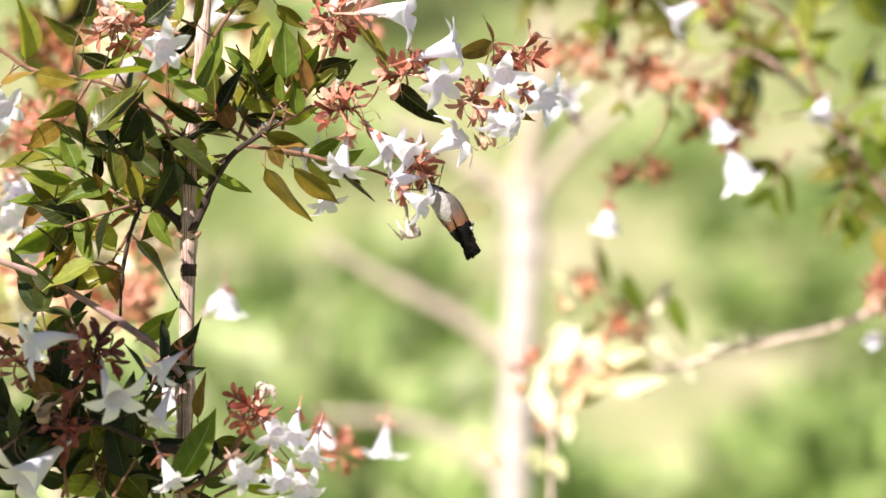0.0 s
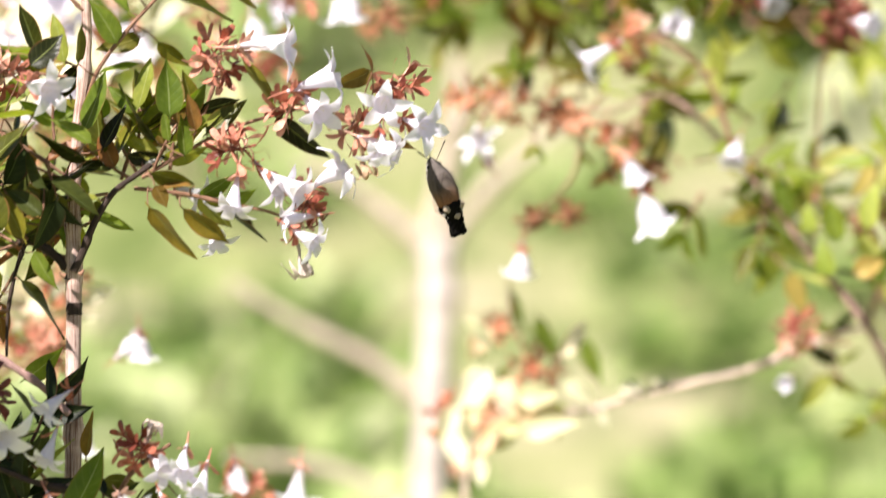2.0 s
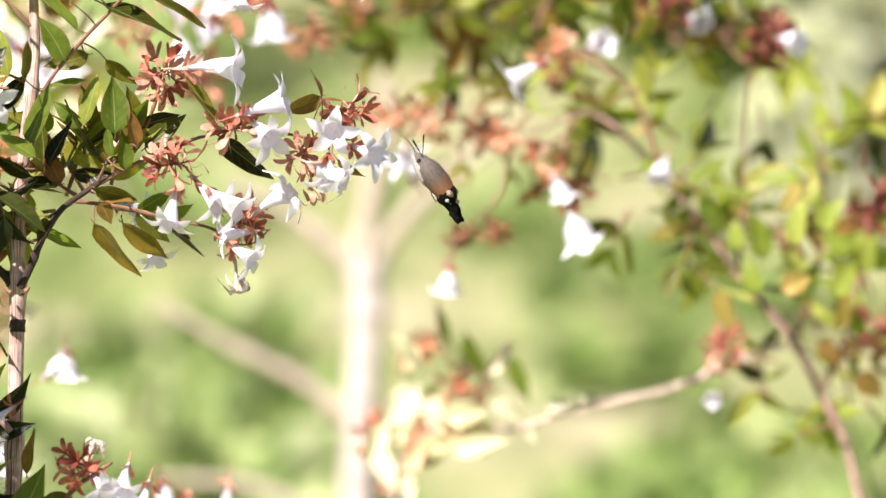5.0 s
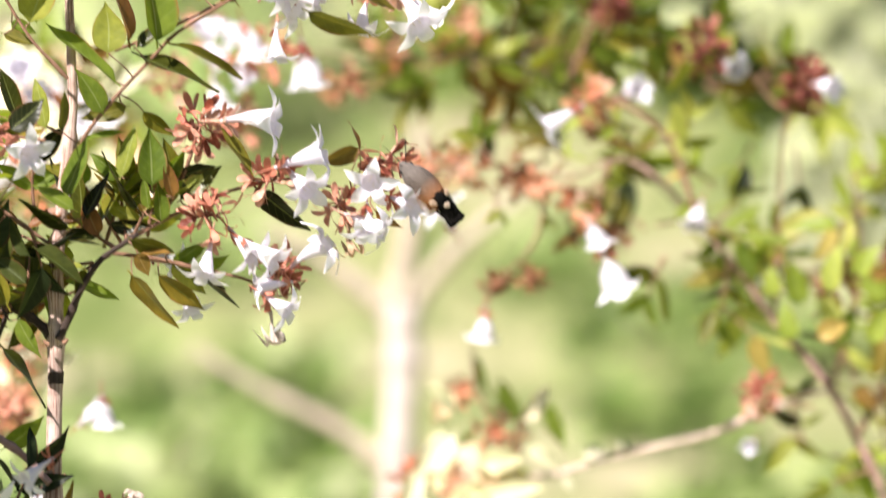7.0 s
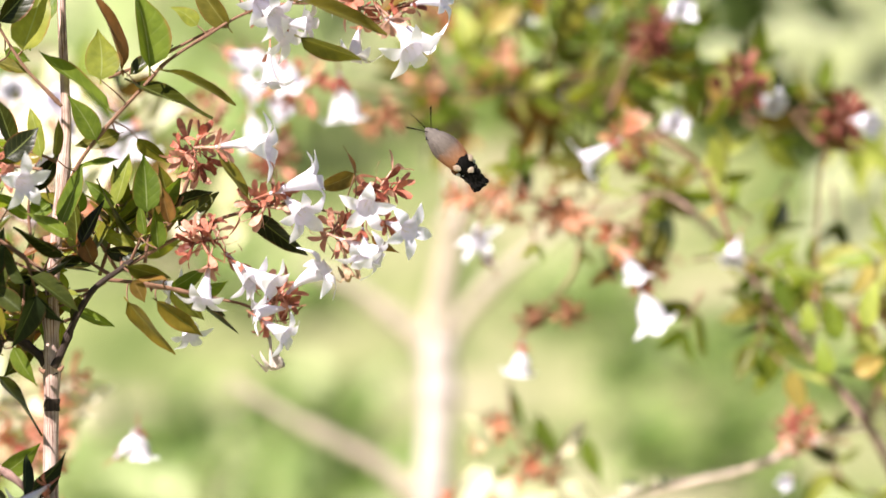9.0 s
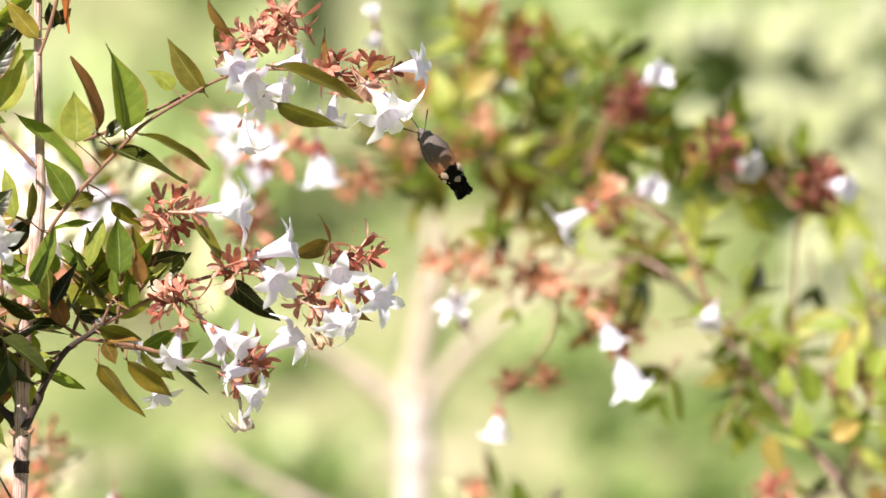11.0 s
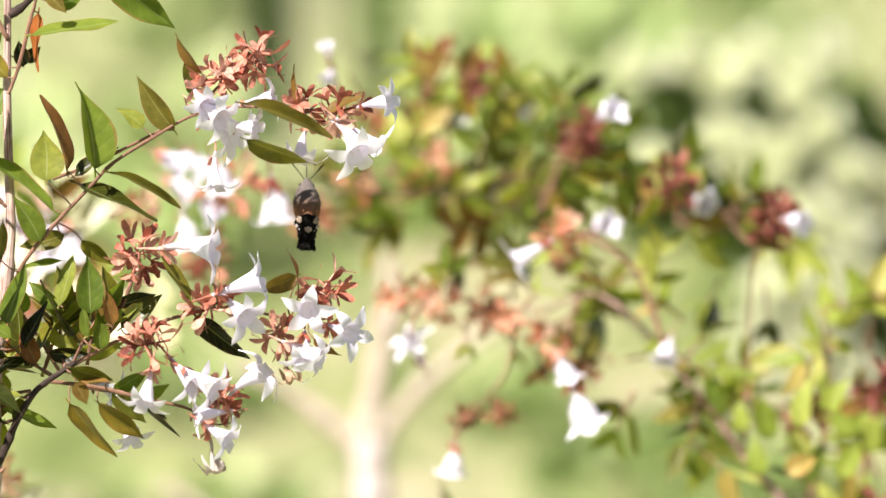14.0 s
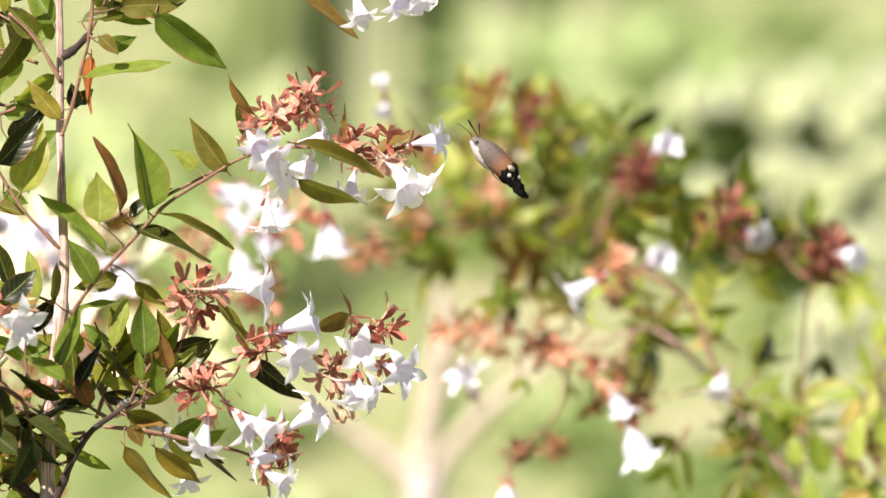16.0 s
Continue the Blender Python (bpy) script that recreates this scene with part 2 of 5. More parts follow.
def wilted_mesh(mat, rng):
    """A spent corolla, shrunken and crumpled."""
    me = corolla_mesh(mat, rng, 0.5)
    for v in me.vertices:
        x, y, z = v.co
        q = 0.5 + 0.18 * math.sin(9 * y + 3 * x)
        v.co = (x * q + 0.03 * math.sin(14 * y), y * (1 - 0.12 * abs(x)) + 0.05 * math.sin(17 * x + 9 * z), z * q + 0.03 * math.cos(11 * y + 8 * x))
    return me


def calyx_mesh(mat, rng, n=5, spread=0.9):
    """Ovary and spoon-shaped sepals along +y, about one unit long."""
    bm = bmesh.new()
    grid(bm, [[(r * math.cos(k * math.pi / 3), y, r * math.sin(k * math.pi / 3)) for k in range(7)] for y, r in ((-0.9, 0.03), (-0.4, 0.05), (0.0, 0.07))])
    for k in range(n):
        ang = 2 * math.pi * k / n + rng.uniform(-0.25, 0.25)
        ln, op = rng.uniform(0.8, 1.1), spread * rng.uniform(0.7, 1.25)
        rows = []
        for i in range(6):
            s = i / 5
            w = 0.15 * math.sin(math.pi * (0.06 + 0.85 * s) ** 1.3) + 0.03
            th = op * (0.6 + 0.5 * s)
            c = Vector((math.sin(th) * s * ln, math.cos(th) * s * ln, 0))
            row = []
            for a in (-1, 0, 1):
                p = Vector((c.x + 0.05 * abs(a) * math.sin(math.pi * s), c.y + 0.2 * abs(a) * w, a * w))
                row.append((p.x * math.cos(ang) - p.z * math.sin(ang), p.y, p.x * math.sin(ang) + p.z * math.cos(ang)))
            rows.append(row)
        grid(bm, rows)
    return mesh_of("calyx", bm, mat)


def stamen_mesh(mat, rng):
    bm = bmesh.new()
    for k in range(5):
        ang, out = k * 1.257 + rng.uniform(-0.3, 0.3), rng.uniform(0.06, 0.16)
        rows = []
        for y, r in ((0.45, 0.006), (0.7, 0.006), (0.84, 0.006), (0.85, 0.012), (0.9, 0.011), (0.91, 0.003)):
            cx, cz = out * y * math.cos(ang), out * y * math.sin(ang)
            rows.append([(cx + r * math.cos(q * 1.571), y, cz + r * math.sin(q * 1.571)) for q in range(5)])
        grid(bm, rows)
    return mesh_of("stamen_tuft", bm, mat)


rng = random.Random(7)
LEAVES = {m.name: [leaf_mesh(m, rng, w) for w in (0.4, 0.46, 0.5, 0.54, 0.44, 0.5)] for m in (leaf_green, leaf_bronze, leaf_dead, leaf_glare, leaf_lit, leaf_shaded, leaf_sunlit, leaf_olive)}
COROLLAS = [corolla_mesh(petal, rng, r) for r in (0.08, 0.16, 0.22, 0.12, 0.28)]
BELLS = [corolla_mesh(petal, rng, r, 0.29, 0.22, 1.0) for r in (0.0, 0.06, 0.1)]
WILTED = [wilted_mesh(petal_wilted, rng) for _ in range(2)]
CALYXES = {m.name: [calyx_mesh(m, rng, k, s) for k, s in ((5, 0.9), (4, 0.6), (5, 1.15), (2, 0.7), (5, 0.75))] for m in (sepal, sepal_sunlit, sepal_dry, sepal_shaded_red)}
STAMENS = [stamen_mesh(filament, rng) for _ in range(2)]


def frame_of(origin, along, facing, sx=1.0):
    """A matrix whose y runs along a vector (its length is the scale) and whose z turns to facing."""
    ln = along.length
    y = along / ln
    x = y.cross(facing)
    if x.length < 1e-6:
        x = y.cross(UP + RIGHT * 0.3)
    x.normalize()
    z = x.cross(y)
    m = Matrix.Identity(4)
    for c, vec in enumerate((x * ln * sx, y * ln, z * ln)):
        for r in range(3):
            m[r][c] = vec[r]
    m.translation = origin
    return m


TWIGS, ANCHORS = {}, {}


def px(d):
    return d / F


def leaf(parent, bu, bv, tu, tv, wide=45, d=2.0, mat="leaf_green", label=""):
    """A leaf from its base to its tip, wide as it shows; the blade turns away where it shows narrow."""
    k = px(d)
    ln = math.hypot(tu - bu, tv - bv)
    dep = rng.uniform(-0.25, 0.25) * ln
    along = (RIGHT * (tu - bu) - UP * (tv - bv) + FWD * dep) * k
    full = 0.48 * along.length / k
    sx = 1.0
    ratio = wide / full
    if ratio > 1:
        sx, ratio = min(ratio, 1.5), 1.0
    roll = math.acos(max(0.12, ratio)) * rng.choice((-1, 1))
    y = along.normalized()
    face = Matrix.Rotation(roll, 3, y) @ (-FWD + UP * 0.25)
    base = W(bu, bv, d) - FWD * dep * k * 0.5
    ANCHORS.setdefault(parent.name, []).append((base, "leaf_stalk"))
    return put("leaf", rng.choice(LEAVES["leaf_lit" if mat == "leaf_green" and rng.random() < 0.25 else mat]), parent, frame_of(base, along, face, sx), label)


def flower(parent, bu, bv, mu, mv, toward=20, d=2.0, wilt=False, least=72, flared=False):
    """A flower from the base of its tube to its mouth; toward: how far the mouth leans to the viewer."""
    k = px(d)
    along = (RIGHT * (mu - bu) - UP * (mv - bv) - FWD * toward) * k
    along *= 1.13 if d < 2.1 else 1.0
    small = least * k * 2.0 / d
    if along.length < small:
        along *= small / along.length
    spin = Matrix.Rotation(rng.uniform(0, 6.28), 3, along.normalized()) @ (-FWD + UP * 0.37)
    m = frame_of(W(bu, bv, d), along, spin)
    ANCHORS.setdefault(parent.name, []).append((W(bu, bv, d) - along * 0.3, "flower_stalk"))
    ob = put("flower", rng.choice(WILTED if wilt else BELLS if d > 2.2 and not flared else COROLLAS), parent, m, "browning wilted flower" if wilt else "white funnel flower with five pointed lobes")
    for name, me, sc in (("calyx", rng.choice(CALYXES["sepal"]), 0.42), ("stamen_tuft", rng.choice(STAMENS), 0.86)):
        if name == "stamen_tuft" and wilt:
            continue
        sub = new(name, me)
        sub.parent = ob
        sub.matrix_basis = Matrix.Diagonal((sc, sc, sc, 1))
        if name == "calyx":
            sub["label"] = "russet spoon-shaped sepals"
    return ob


def calyxes(parent, u, v, radius, count, d=2.0, mat="sepal", size=34):
    """A bunch of spent calyxes, turned outwards, on short stalks."""
    k = px(d)
    for i in range(count):
        z = 1 - 2 * (i + 0.5) / count
        a = i * 2.4 + rng.uniform(-0.4, 0.4)
        q = math.sqrt(1 - z * z)
        out = RIGHT * (q * math.cos(a)) + UP * (z) + FWD * (q * math.sin(a))
        r = radius * rng.uniform(0.3, 0.7)
        m = frame_of(W(u, v, d) + out * r * k, (out + Vector((rng.uniform(-0.5, 0.5), rng.uniform(-0.5, 0.5), rng.uniform(-0.4, 0.4)))).normalized() * size * k * rng.uniform(0.8, 1.15), -FWD + UP * 0.3)
        put("calyx", rng.choice(CALYXES[mat]), parent, m, "russet star-shaped spent calyx")
        if parent.name == "abelia_shrub":
            put("flower_stalk", twig_mesh("flower_stalk", [W(u, v, d), m @ Vector((0, -0.85, 0))], 0.0003, 0.00025, bark_pink, 5, 0, i), parent, Matrix.Identity(4))
    ANCHORS.setdefault(parent.name, []).append((W(u, v, d), "flower_stalk"))


def smooth_path(pts, per=6):
    out = []
    for i in range(len(pts) - 1):
        p0, p1, p2, p3 = pts[max(0, i - 1)], pts[i], pts[i + 1], pts[min(len(pts) - 1, i + 2)]
        for j in range(per):
            t = j / per
            out.append(0.5 * ((2 * p1) + (p2 - p0) * t + (2 * p0 - 5 * p1 + 4 * p2 - p3) * t * t + (3 * p1 - p0 - 3 * p2 + p3) * t ** 3))
    return out + [pts[-1]]


def twig_mesh(name, pts, r0, r1, mat, sides=10, knots=0, seed=0):
    """A tapering woody stem through places, slightly lumpy, with swollen nodes."""
    rg = random.Random(seed)
    path = smooth_path(pts)
    n = len(path)
    bm = bmesh.new()
    marks = [rg.uniform(0.08, 0.95) for _ in range(knots)]
    rows, uvs, run = [], [], 0.0
    for i, p in enumerate(path):
        t = (path[min(n - 1, i + 1)] - path[max(0, i - 1)]).normalized()
        x = t.cross(FWD).normalized()
        z = x.cross(t)
        s = i / (n - 1)
        if i:
            run += (p - path[i - 1]).length
        r = r0 + (r1 - r0) * s
        r *= 1 + 0.35 * sum(math.exp(-((s - m) * n / 0.8) ** 2) for m in marks)
        row = []
        for k in range(sides + 1):
            a = 2 * math.pi * (k % sides) / sides
            q = r * (1 + 0.03 * math.sin(3 * a + i * 0.7) + rg.uniform(-0.02, 0.02) * (k < sides))
            row.append(p + (x * math.cos(a) + z * math.sin(a)) * q)
        row[-1] = row[0]
        rows.append(row)
        uvs.append([(k / sides, run * 12) for k in range(sides + 1)])
    grid(bm, rows, uvs)
    bmesh.ops.remove_doubles(bm, verts=bm.verts, dist=1e-7)
    bmesh.ops.holes_fill(bm, edges=[e for e in bm.edges if e.is_boundary], sides=0)
    return mesh_of(name, bm, mat)


def twig(parent, coords, r0, r1, mat, d=2.0, name="twig", knots=3, sides=10, label=""):
    pts = [W(c[0], c[1], d + (c[2] if len(c) > 2 else 0)) for c in coords]
    TWIGS.setdefault(parent.name, []).extend(smooth_path(pts))
    me = twig_mesh(name, pts, r0 * px(d), r1 * px(d), mat, sides, knots, int(coords[0][0] * 7 + coords[0][1]))
    return put(name, me, parent, Matrix.Identity(4), label)


def stalks(parent):
    """Thin stalks that join leaves and flowers to the nearest twig."""
    wood = np.array([tuple(p) for p in TWIGS[parent.name]])
    for base, name in ANCHORS[parent.name]:
        gap = np.linalg.norm(wood - np.array(base), axis=1)
        k = int(gap.argmin())
        if 0.0025 < gap[k] < 0.03:
            p = Vector(wood[k])
            mid = (p + base) / 2 + (RIGHT * rng.uniform(-1, 1) + UP * rng.uniform(-1, 0.4)) * gap[k] * 0.12
            put(name, twig_mesh(name, [p, mid, base], 0.00042, 0.00028, bark_pink, 5, 0, k), parent, Matrix.Identity(4))


def sprig(parent, u, v, angle, length, pairs, size=85, d=2.0, bronze=0.15, mat=None, stem=bark_pink):
    """A leafy side shoot: a thin stem with leaves in opposite pairs."""
    a = radians(angle)
    du, dv = math.cos(a), -math.sin(a)
    bend = rng.uniform(-0.15, 0.15)
    pts = [(u + du * length * s - dv * bend * length * s * s, v + dv * length * s + du * bend * length * s * s, rng.uniform(-0.004, 0.004)) for s in (0, 0.5, 1)]
    twig(parent, pts, 3.4, 1.6, stem, d, "side_shoot", 1, 6)
    for i in range(pairs):
        s = (i + 1) / pairs
        pu, pv = pts[0][0] + (pts[2][0] - pts[0][0]) * s, pts[0][1] + (pts[2][1] - pts[0][1]) * s
        for side in (-1, 1):
            la = a + side * radians(rng.uniform(30, 80)) * (1.15 - 0.5 * s)
            ln = size * rng.uniform(0.65, 1.15)
            m = mat or ("leaf_bronze" if rng.random() < bronze else rng.choice(("leaf_green", "leaf_green", "leaf_lit")))
            leaf(parent, pu, pv, pu + math.cos(la) * ln, pv - math.sin(la) * ln, ln * rng.uniform(0.18, 0.5), d + rng.uniform(-0.012, 0.012), m)


# ---- ground and distance ----
def ground():
    m, n, l, b, tr = material("lawn", 0.9, 0, 0.1)
    big = ramp(n, l, noise_node(n, l, 0.9, 4), ((0.3, (0.105, 0.15, 0.04)), (0.42, (0.185, 0.22, 0.075)), (0.54, (0.28, 0.285, 0.14)), (0.66, (0.38, 0.335, 0.225))))
    fine = ramp(n, l, noise_node(n, l, 60, 4), ((0.3, (0.7, 0.7, 0.68)), (0.7, (1.2, 1.2, 1.15))))
    mid = ramp(n, l, noise_node(n, l, 2.0, 3, stretch=(2.3, 0.55, 1)), ((0.36, (0.5, 0.62, 0.42)), (0.5, (1, 1, 1)), (0.64, (1.34, 1.26, 1.4))))
    l.new(mixed(n, l, 1.0, mixed(n, l, 1.0, big, mid, "MULTIPLY"), fine, "MULTIPLY"), b.inputs["Base Color"])
    bumped(n, l, b, noise_node(n, l, 60, 4), 0.6, 0.03)
    bm = bmesh.new()
    rows = []
    ys = [-40, -10, 0, 3, 5, 7, 9, 12, 16, 22, 30, 60, 150, 600, 3000]
    xs = [-3000, -300, -60, -20, -8, -3, -1, 0, 1, 3, 8, 20, 60, 300, 3000]
    for y in ys:
        rows.append([(x, y, 0.04 * math.sin(x * 0.9 + y * 0.4) * math.sin(y * 0.5) if abs(x) < 60 and -10 <= y < 60 else 0) for x in xs])
    grid(bm, rows)
    ob = new("ground", mesh_of("ground", bm, m))
    tagged(ob, "sunlit pale green lawn with drier patches", "lawn", kind="structure")


ground()

far_leaf = tinted("far_leaf", ((0, (0.06, 0.11, 0.02)), (0.3, (0.19, 0.29, 0.065)), (0.7, (0.4, 0.52, 0.17)), (1, (0.6, 0.64, 0.32))), 0.5, 3, 0.35, 0, by_island=True)
far_pale = tinted("far_pale", ((0, (0.24, 0.34, 0.1)), (0.5, (0.46, 0.56, 0.23)), (1, (0.66, 0.68, 0.4))), 0.5, 3, 0.35, 0, by_island=True)
blade_mat = tinted("blade", ((0, (0.22, 0.3, 0.1)), (0.6, (0.36, 0.42, 0.18)), (1, (0.5, 0.5, 0.26))), 0.5, 3, 0.3, 0, by_island=True)


def foliage_mesh(name, blobs, count, size, mat, seed):
    """Many small folded leaves, gathered in clumps."""
    rg = np.random.default_rng(seed)
    which = rg.integers(0, len(blobs), count)
    c = np.array([b[:3] for b in blobs])[which]
    r = np.array([b[3] for b in blobs])[which]
    dirs = rg.normal(size=(count, 3))
    dirs /= np.linalg.norm(dirs, axis=1)[:, None]
    p = c + dirs * (r * rg.uniform(0.45, 1.05, count) ** 0.7)[:, None]
    ax = rg.normal(size=(count, 3)) + dirs * 0.8
    ax /= np.linalg.norm(ax, axis=1)[:, None]
    nb = np.cross(ax, rg.normal(size=(count, 3)))
    nb /= np.linalg.norm(nb, axis=1)[:, None]
    s = size * rg.uniform(0.6, 1.3, count)[:, None]
    up = np.cross(ax, nb)
    v = np.stack([p, p + ax * s * 0.5 + nb * s * 0.26 + up * s * 0.06, p + ax * s, p + ax * s * 0.5 - nb * s * 0.26 + up * s * 0.06], 1).reshape(-1, 3)
    q = np.arange(count)[:, None] * 4
    faces = np.concatenate([np.concatenate([q, q + 1, q + 2], 1), np.concatenate([q, q + 2, q + 3], 1)])
    me = bpy.data.meshes.new(name)
    me.from_pydata(v.tolist(), [], faces.tolist())
    me.materials.append(mat)
    return me


def far_bush(u, v, d, width, count, mat, label, size=0.05, seed=1, name="bush", group="bushes across the lawn"):
    """A garden bush: a few limbs from the ground and a loose crown of leaves."""
    top = W(u, v, d)
    at = Vector((top.x, top.y, 0))
    ob = thing(name, at, label, "plant" if name == "low_plant" else "bush", group)
    rg = random.Random(seed)
    h = top.z
    blobs = []
    for k in range(16):
        a, q = rg.uniform(0, 6.28), math.sqrt(rg.random())
        blobs.append((q * width * math.cos(a), q * width * 0.7 * math.sin(a), h * rg.uniform(0.25, 0.92) * (1 - 0.25 * q), width * rg.uniform(0.2, 0.4)))
    crown = new("crown", foliage_mesh("crown", blobs, count, size, mat, seed))
    crown.parent = ob
    for k in range(5):
        b = blobs[k]
        me = twig_mesh("limb", [Vector((0.02 * k - 0.04, 0, -0.03)), Vector((b[0] * 0.4, b[1] * 0.4, b[2] * 0.5)), Vector(b[:3])], 0.018, 0.005, bark, 6, 1, seed + k)
        limb = new("limb", me)
        limb.parent = ob


far_bush(640, 560, 5.2, 0.16, 500, far_leaf, "rounded mid-green garden bush in sun on the lawn", 0.08, seed=3)
far_bush(1640, 700, 6.0, 0.25, 500, far_leaf, "leafy mid-green garden bush on the lawn", 0.09, seed=4)
far_bush(150, 470, 5.6, 0.4, 900, far_pale, "yellow-green garden bush in full sun", 0.09, seed=7)
far_bush(1280, -400, 19.0, 1.0, 420, far_pale, "tall pale yellow-green bush in full sun", 0.32, seed=6)
far_bush(420, -250, 17.0, 0.8, 420, far_pale, "pale green bush across the lawn", 0.3, seed=8)
far_dark = tinted("far_dark", ((0, (0.018, 0.038, 0.006)), (0.5, (0.05, 0.09, 0.014)), (0.85, (0.13, 0.19, 0.035)), (1, (0.4, 0.45, 0.14))), 0.5, 3, 0.3, 0, by_island=True)
# pale colour that stands in for highlights on sunlit leaves
highlight_leaf = tinted("highlight_leaf", ((0, (0.62, 0.66, 0.44)), (1, (0.8, 0.8, 0.64))), 0.5, 3, 0.4, 0, by_island=True)


def highlight_bush(label, clumps, heads, d):
    """A tall garden bush with leaf clumps; added pale tufts paint its sunlit highlights."""
    foot = W(2080, 100, d)
    at = Vector((foot.x, foot.y, 0))
    ob = thing("bush", at, label, "bush", "bushes across the lawn")
    blobs = [tuple(W(u, v, d) - at) + (r * px(d),) for u, v, r in clumps]
    new("crown", foliage_mesh("crown", blobs, 190 * len(clumps), 0.036, far_dark, 31)).parent = ob
    fork = W(1990, 150, d) - at
    new("trunk", twig_mesh("trunk", [Vector((0, 0, -0.05)), Vector((fork.x * 0.3, fork.y, fork.z * 0.5)), fork], 0.012, 0.008, bark, 8, 2, 3)).parent = ob
    for k, q in enumerate(blobs):
        tip = Vector(q[:3])
        new("limb", twig_mesh("limb", [fork, fork.lerp(tip, 0.5) + Vector((0, 0, 0.02)), tip], 0.004, 0.002, bark_dark, 6, 1, k)).parent = ob
    for k, (u, v, r) in enumerate(heads):
        c = W(u, v, d - 0.15) - at
        near = min((Vector(q[:3]) for q in blobs), key=lambda p: (p - c).length)
        head = new("shoot_tip", foliage_mesh("shoot_tip", [tuple(c) + (r * px(d),)], 300, 0.022, highlight_leaf, 60 + k))
        head.parent = ob
        head["label"] = "pale tuft painting a sunlit leaf highlight"
        new("flower_stalk", twig_mesh("flower_stalk", [near, c], 0.002, 0.0015, bark_dark, 6, 1, k)).parent = ob


highlight_bush("leafy green bush with pale tufts painting its sunlit leaf highlights", ((1474, -258, 50), (1589, -245, 54), (1683, -177, 62), (1541, -105, 60), (1690, -90, 60), (1640, -200, 50), (1500, -190, 40), (1440, -70, 40), (1800, -200, 60), (1760, -60, 60), (1740, 40, 60), (1800, 120, 60), (1400, -150, 30), (1600, -20, 40), (1700, 10, 50), (1730, 95, 58), (1650, 130, 40), (1780, 200, 60), (1690, 190, 50), (1810, 260, 50)),
              ((1564, -182, 26), (1585, -160, 20), (1636, -116, 25), (1704, -42, 24), (1790, -120, 22), (1616, -335, 16), (1744, -339, 20), (1400, -315, 14), (1433, -135, 14), (1775, -10, 32), (1800, 70, 34), (1750, 130, 26), (1500, -330, 14), (1560, -290, 12), (1690, -270, 16), (1740, -200, 18), (1660, -160, 14), (1690, 60, 26), (1640, 90, 22), (1720, 170, 28), (1780, 240, 26), (1670, 230, 22), (1760, 330, 24), (1620, 170, 18)), 5.4)
for k, (u, v, d, w, m) in enumerate(((700, -330, 34, 0.34, 0), (860, -400, 44, 0.4, 1), (1010, -300, 30, 0.3, 0), (1150, -420, 46, 0.4, 0), (1290, -480, 60, 0.5, 1), (1420, -470, 52, 0.4, 0), (1560, -500, 62, 0.5, 0), (1700, -440, 46, 0.5, 1),
                                     (560, -420, 46, 0.4, 0), (1090, -500, 70, 0.6, 1), (930, -480, 60, 0.5, 0), (1240, -150, 22, 0.22, 0), (1100, -20, 19, 0.2, 0), (620, -200, 25, 0.25, 1))):
    far_bush(u, v, d, w, 130, far_pale if m else far_leaf, "small leafy clump across the lawn, blurred by distance", 0.3, 80 + k, "low_plant", "low plants in the lawn")


for k, (u, v, d, w) in enumerate(((480, 450, 9, 0.12), (760, 560, 8, 0.11), (560, 610, 7, 0.13), (1390, 500, 9, 0.13), (1530, 640, 7.5, 0.12), (1240, 750, 6.6, 0.11), (1420, 790, 6.6, 0.13), (1070, 770, 6.6, 0.1),
                                  (1490, 330, 11, 0.16), (1310, 370, 10.5, 0.14), (620, 190, 12, 0.17), (470, 90, 13, 0.2), (1180, 260, 12, 0.14), (720, 420, 9.5, 0.1), (380, 640, 7, 0.12), (1700, 380, 10, 0.15))):
    far_bush(u, v, d, w, 130, far_leaf, "small mid-green leafy clump growing in the lawn", 0.1, 40 + k, "low_plant", "low plants in the lawn")


def tall_grass(mat, columns, seed, label):
    """Upright blades in tufts; columns: how far each tuft stands to the side."""
    rg = np.random.default_rng(seed)
    n = 130 * len(columns)
    base = W(930, -50, 20.0)
    x = base.x + np.repeat(columns, 130) + rg.normal(0, 0.055, n)
    y = base.y + rg.uniform(-0.5, 0.8, n)
    h = rg.uniform(0.95, 1.75, n)
    lean = rg.normal(0, 0.05, n)
    w = rg.uniform(0.015, 0.035, n)
    v, f = [], []
    for i in range(n):
        k = len(v)
        for s, ww in ((0, 1), (0.5, 0.8), (1, 0.1)):
            cx = x[i] + lean[i] * s * s
            v += [(cx - w[i] * ww, y[i], -0.02 + h[i] * s), (cx + w[i] * ww, y[i] + 0.01, -0.02 + h[i] * s)]
        f += [(k, k + 1, k + 3, k + 2), (k + 2, k + 3, k + 5, k + 4)]
    me = bpy.data.meshes.new("tall_grass")
    me.from_pydata(v, [], f)
    me.materials.append(mat)
    tagged(new("tall_grass", me), label, "grass", kind="stuff")


straw = tinted("straw", ((0, (0.5, 0.54, 0.28)), (1, (0.7, 0.68, 0.46))), 0.6, 3, 0.3, 0, by_island=True)
tall_grass(straw, (-0.2, 0.3, 0.75), 11, "tufts of tall bleached grass blades in sun")
tall_grass(far_dark, (-0.42, 0.04, 0.5), 12, "tufts of tall dark green grass blades")
tall_grass(blade_mat, (-0.7, 1.0), 13, "tufts of tall upright green grass blades")

# ---- the flowering shrub in focus ----
shrub = thing("abelia_shrub", W(620, 250), "flowering abelia shrub, glossy green leaves, white funnel flowers, russet calyxes", "shrub", "abelia shrubs")
PIVOT = (620, 250)


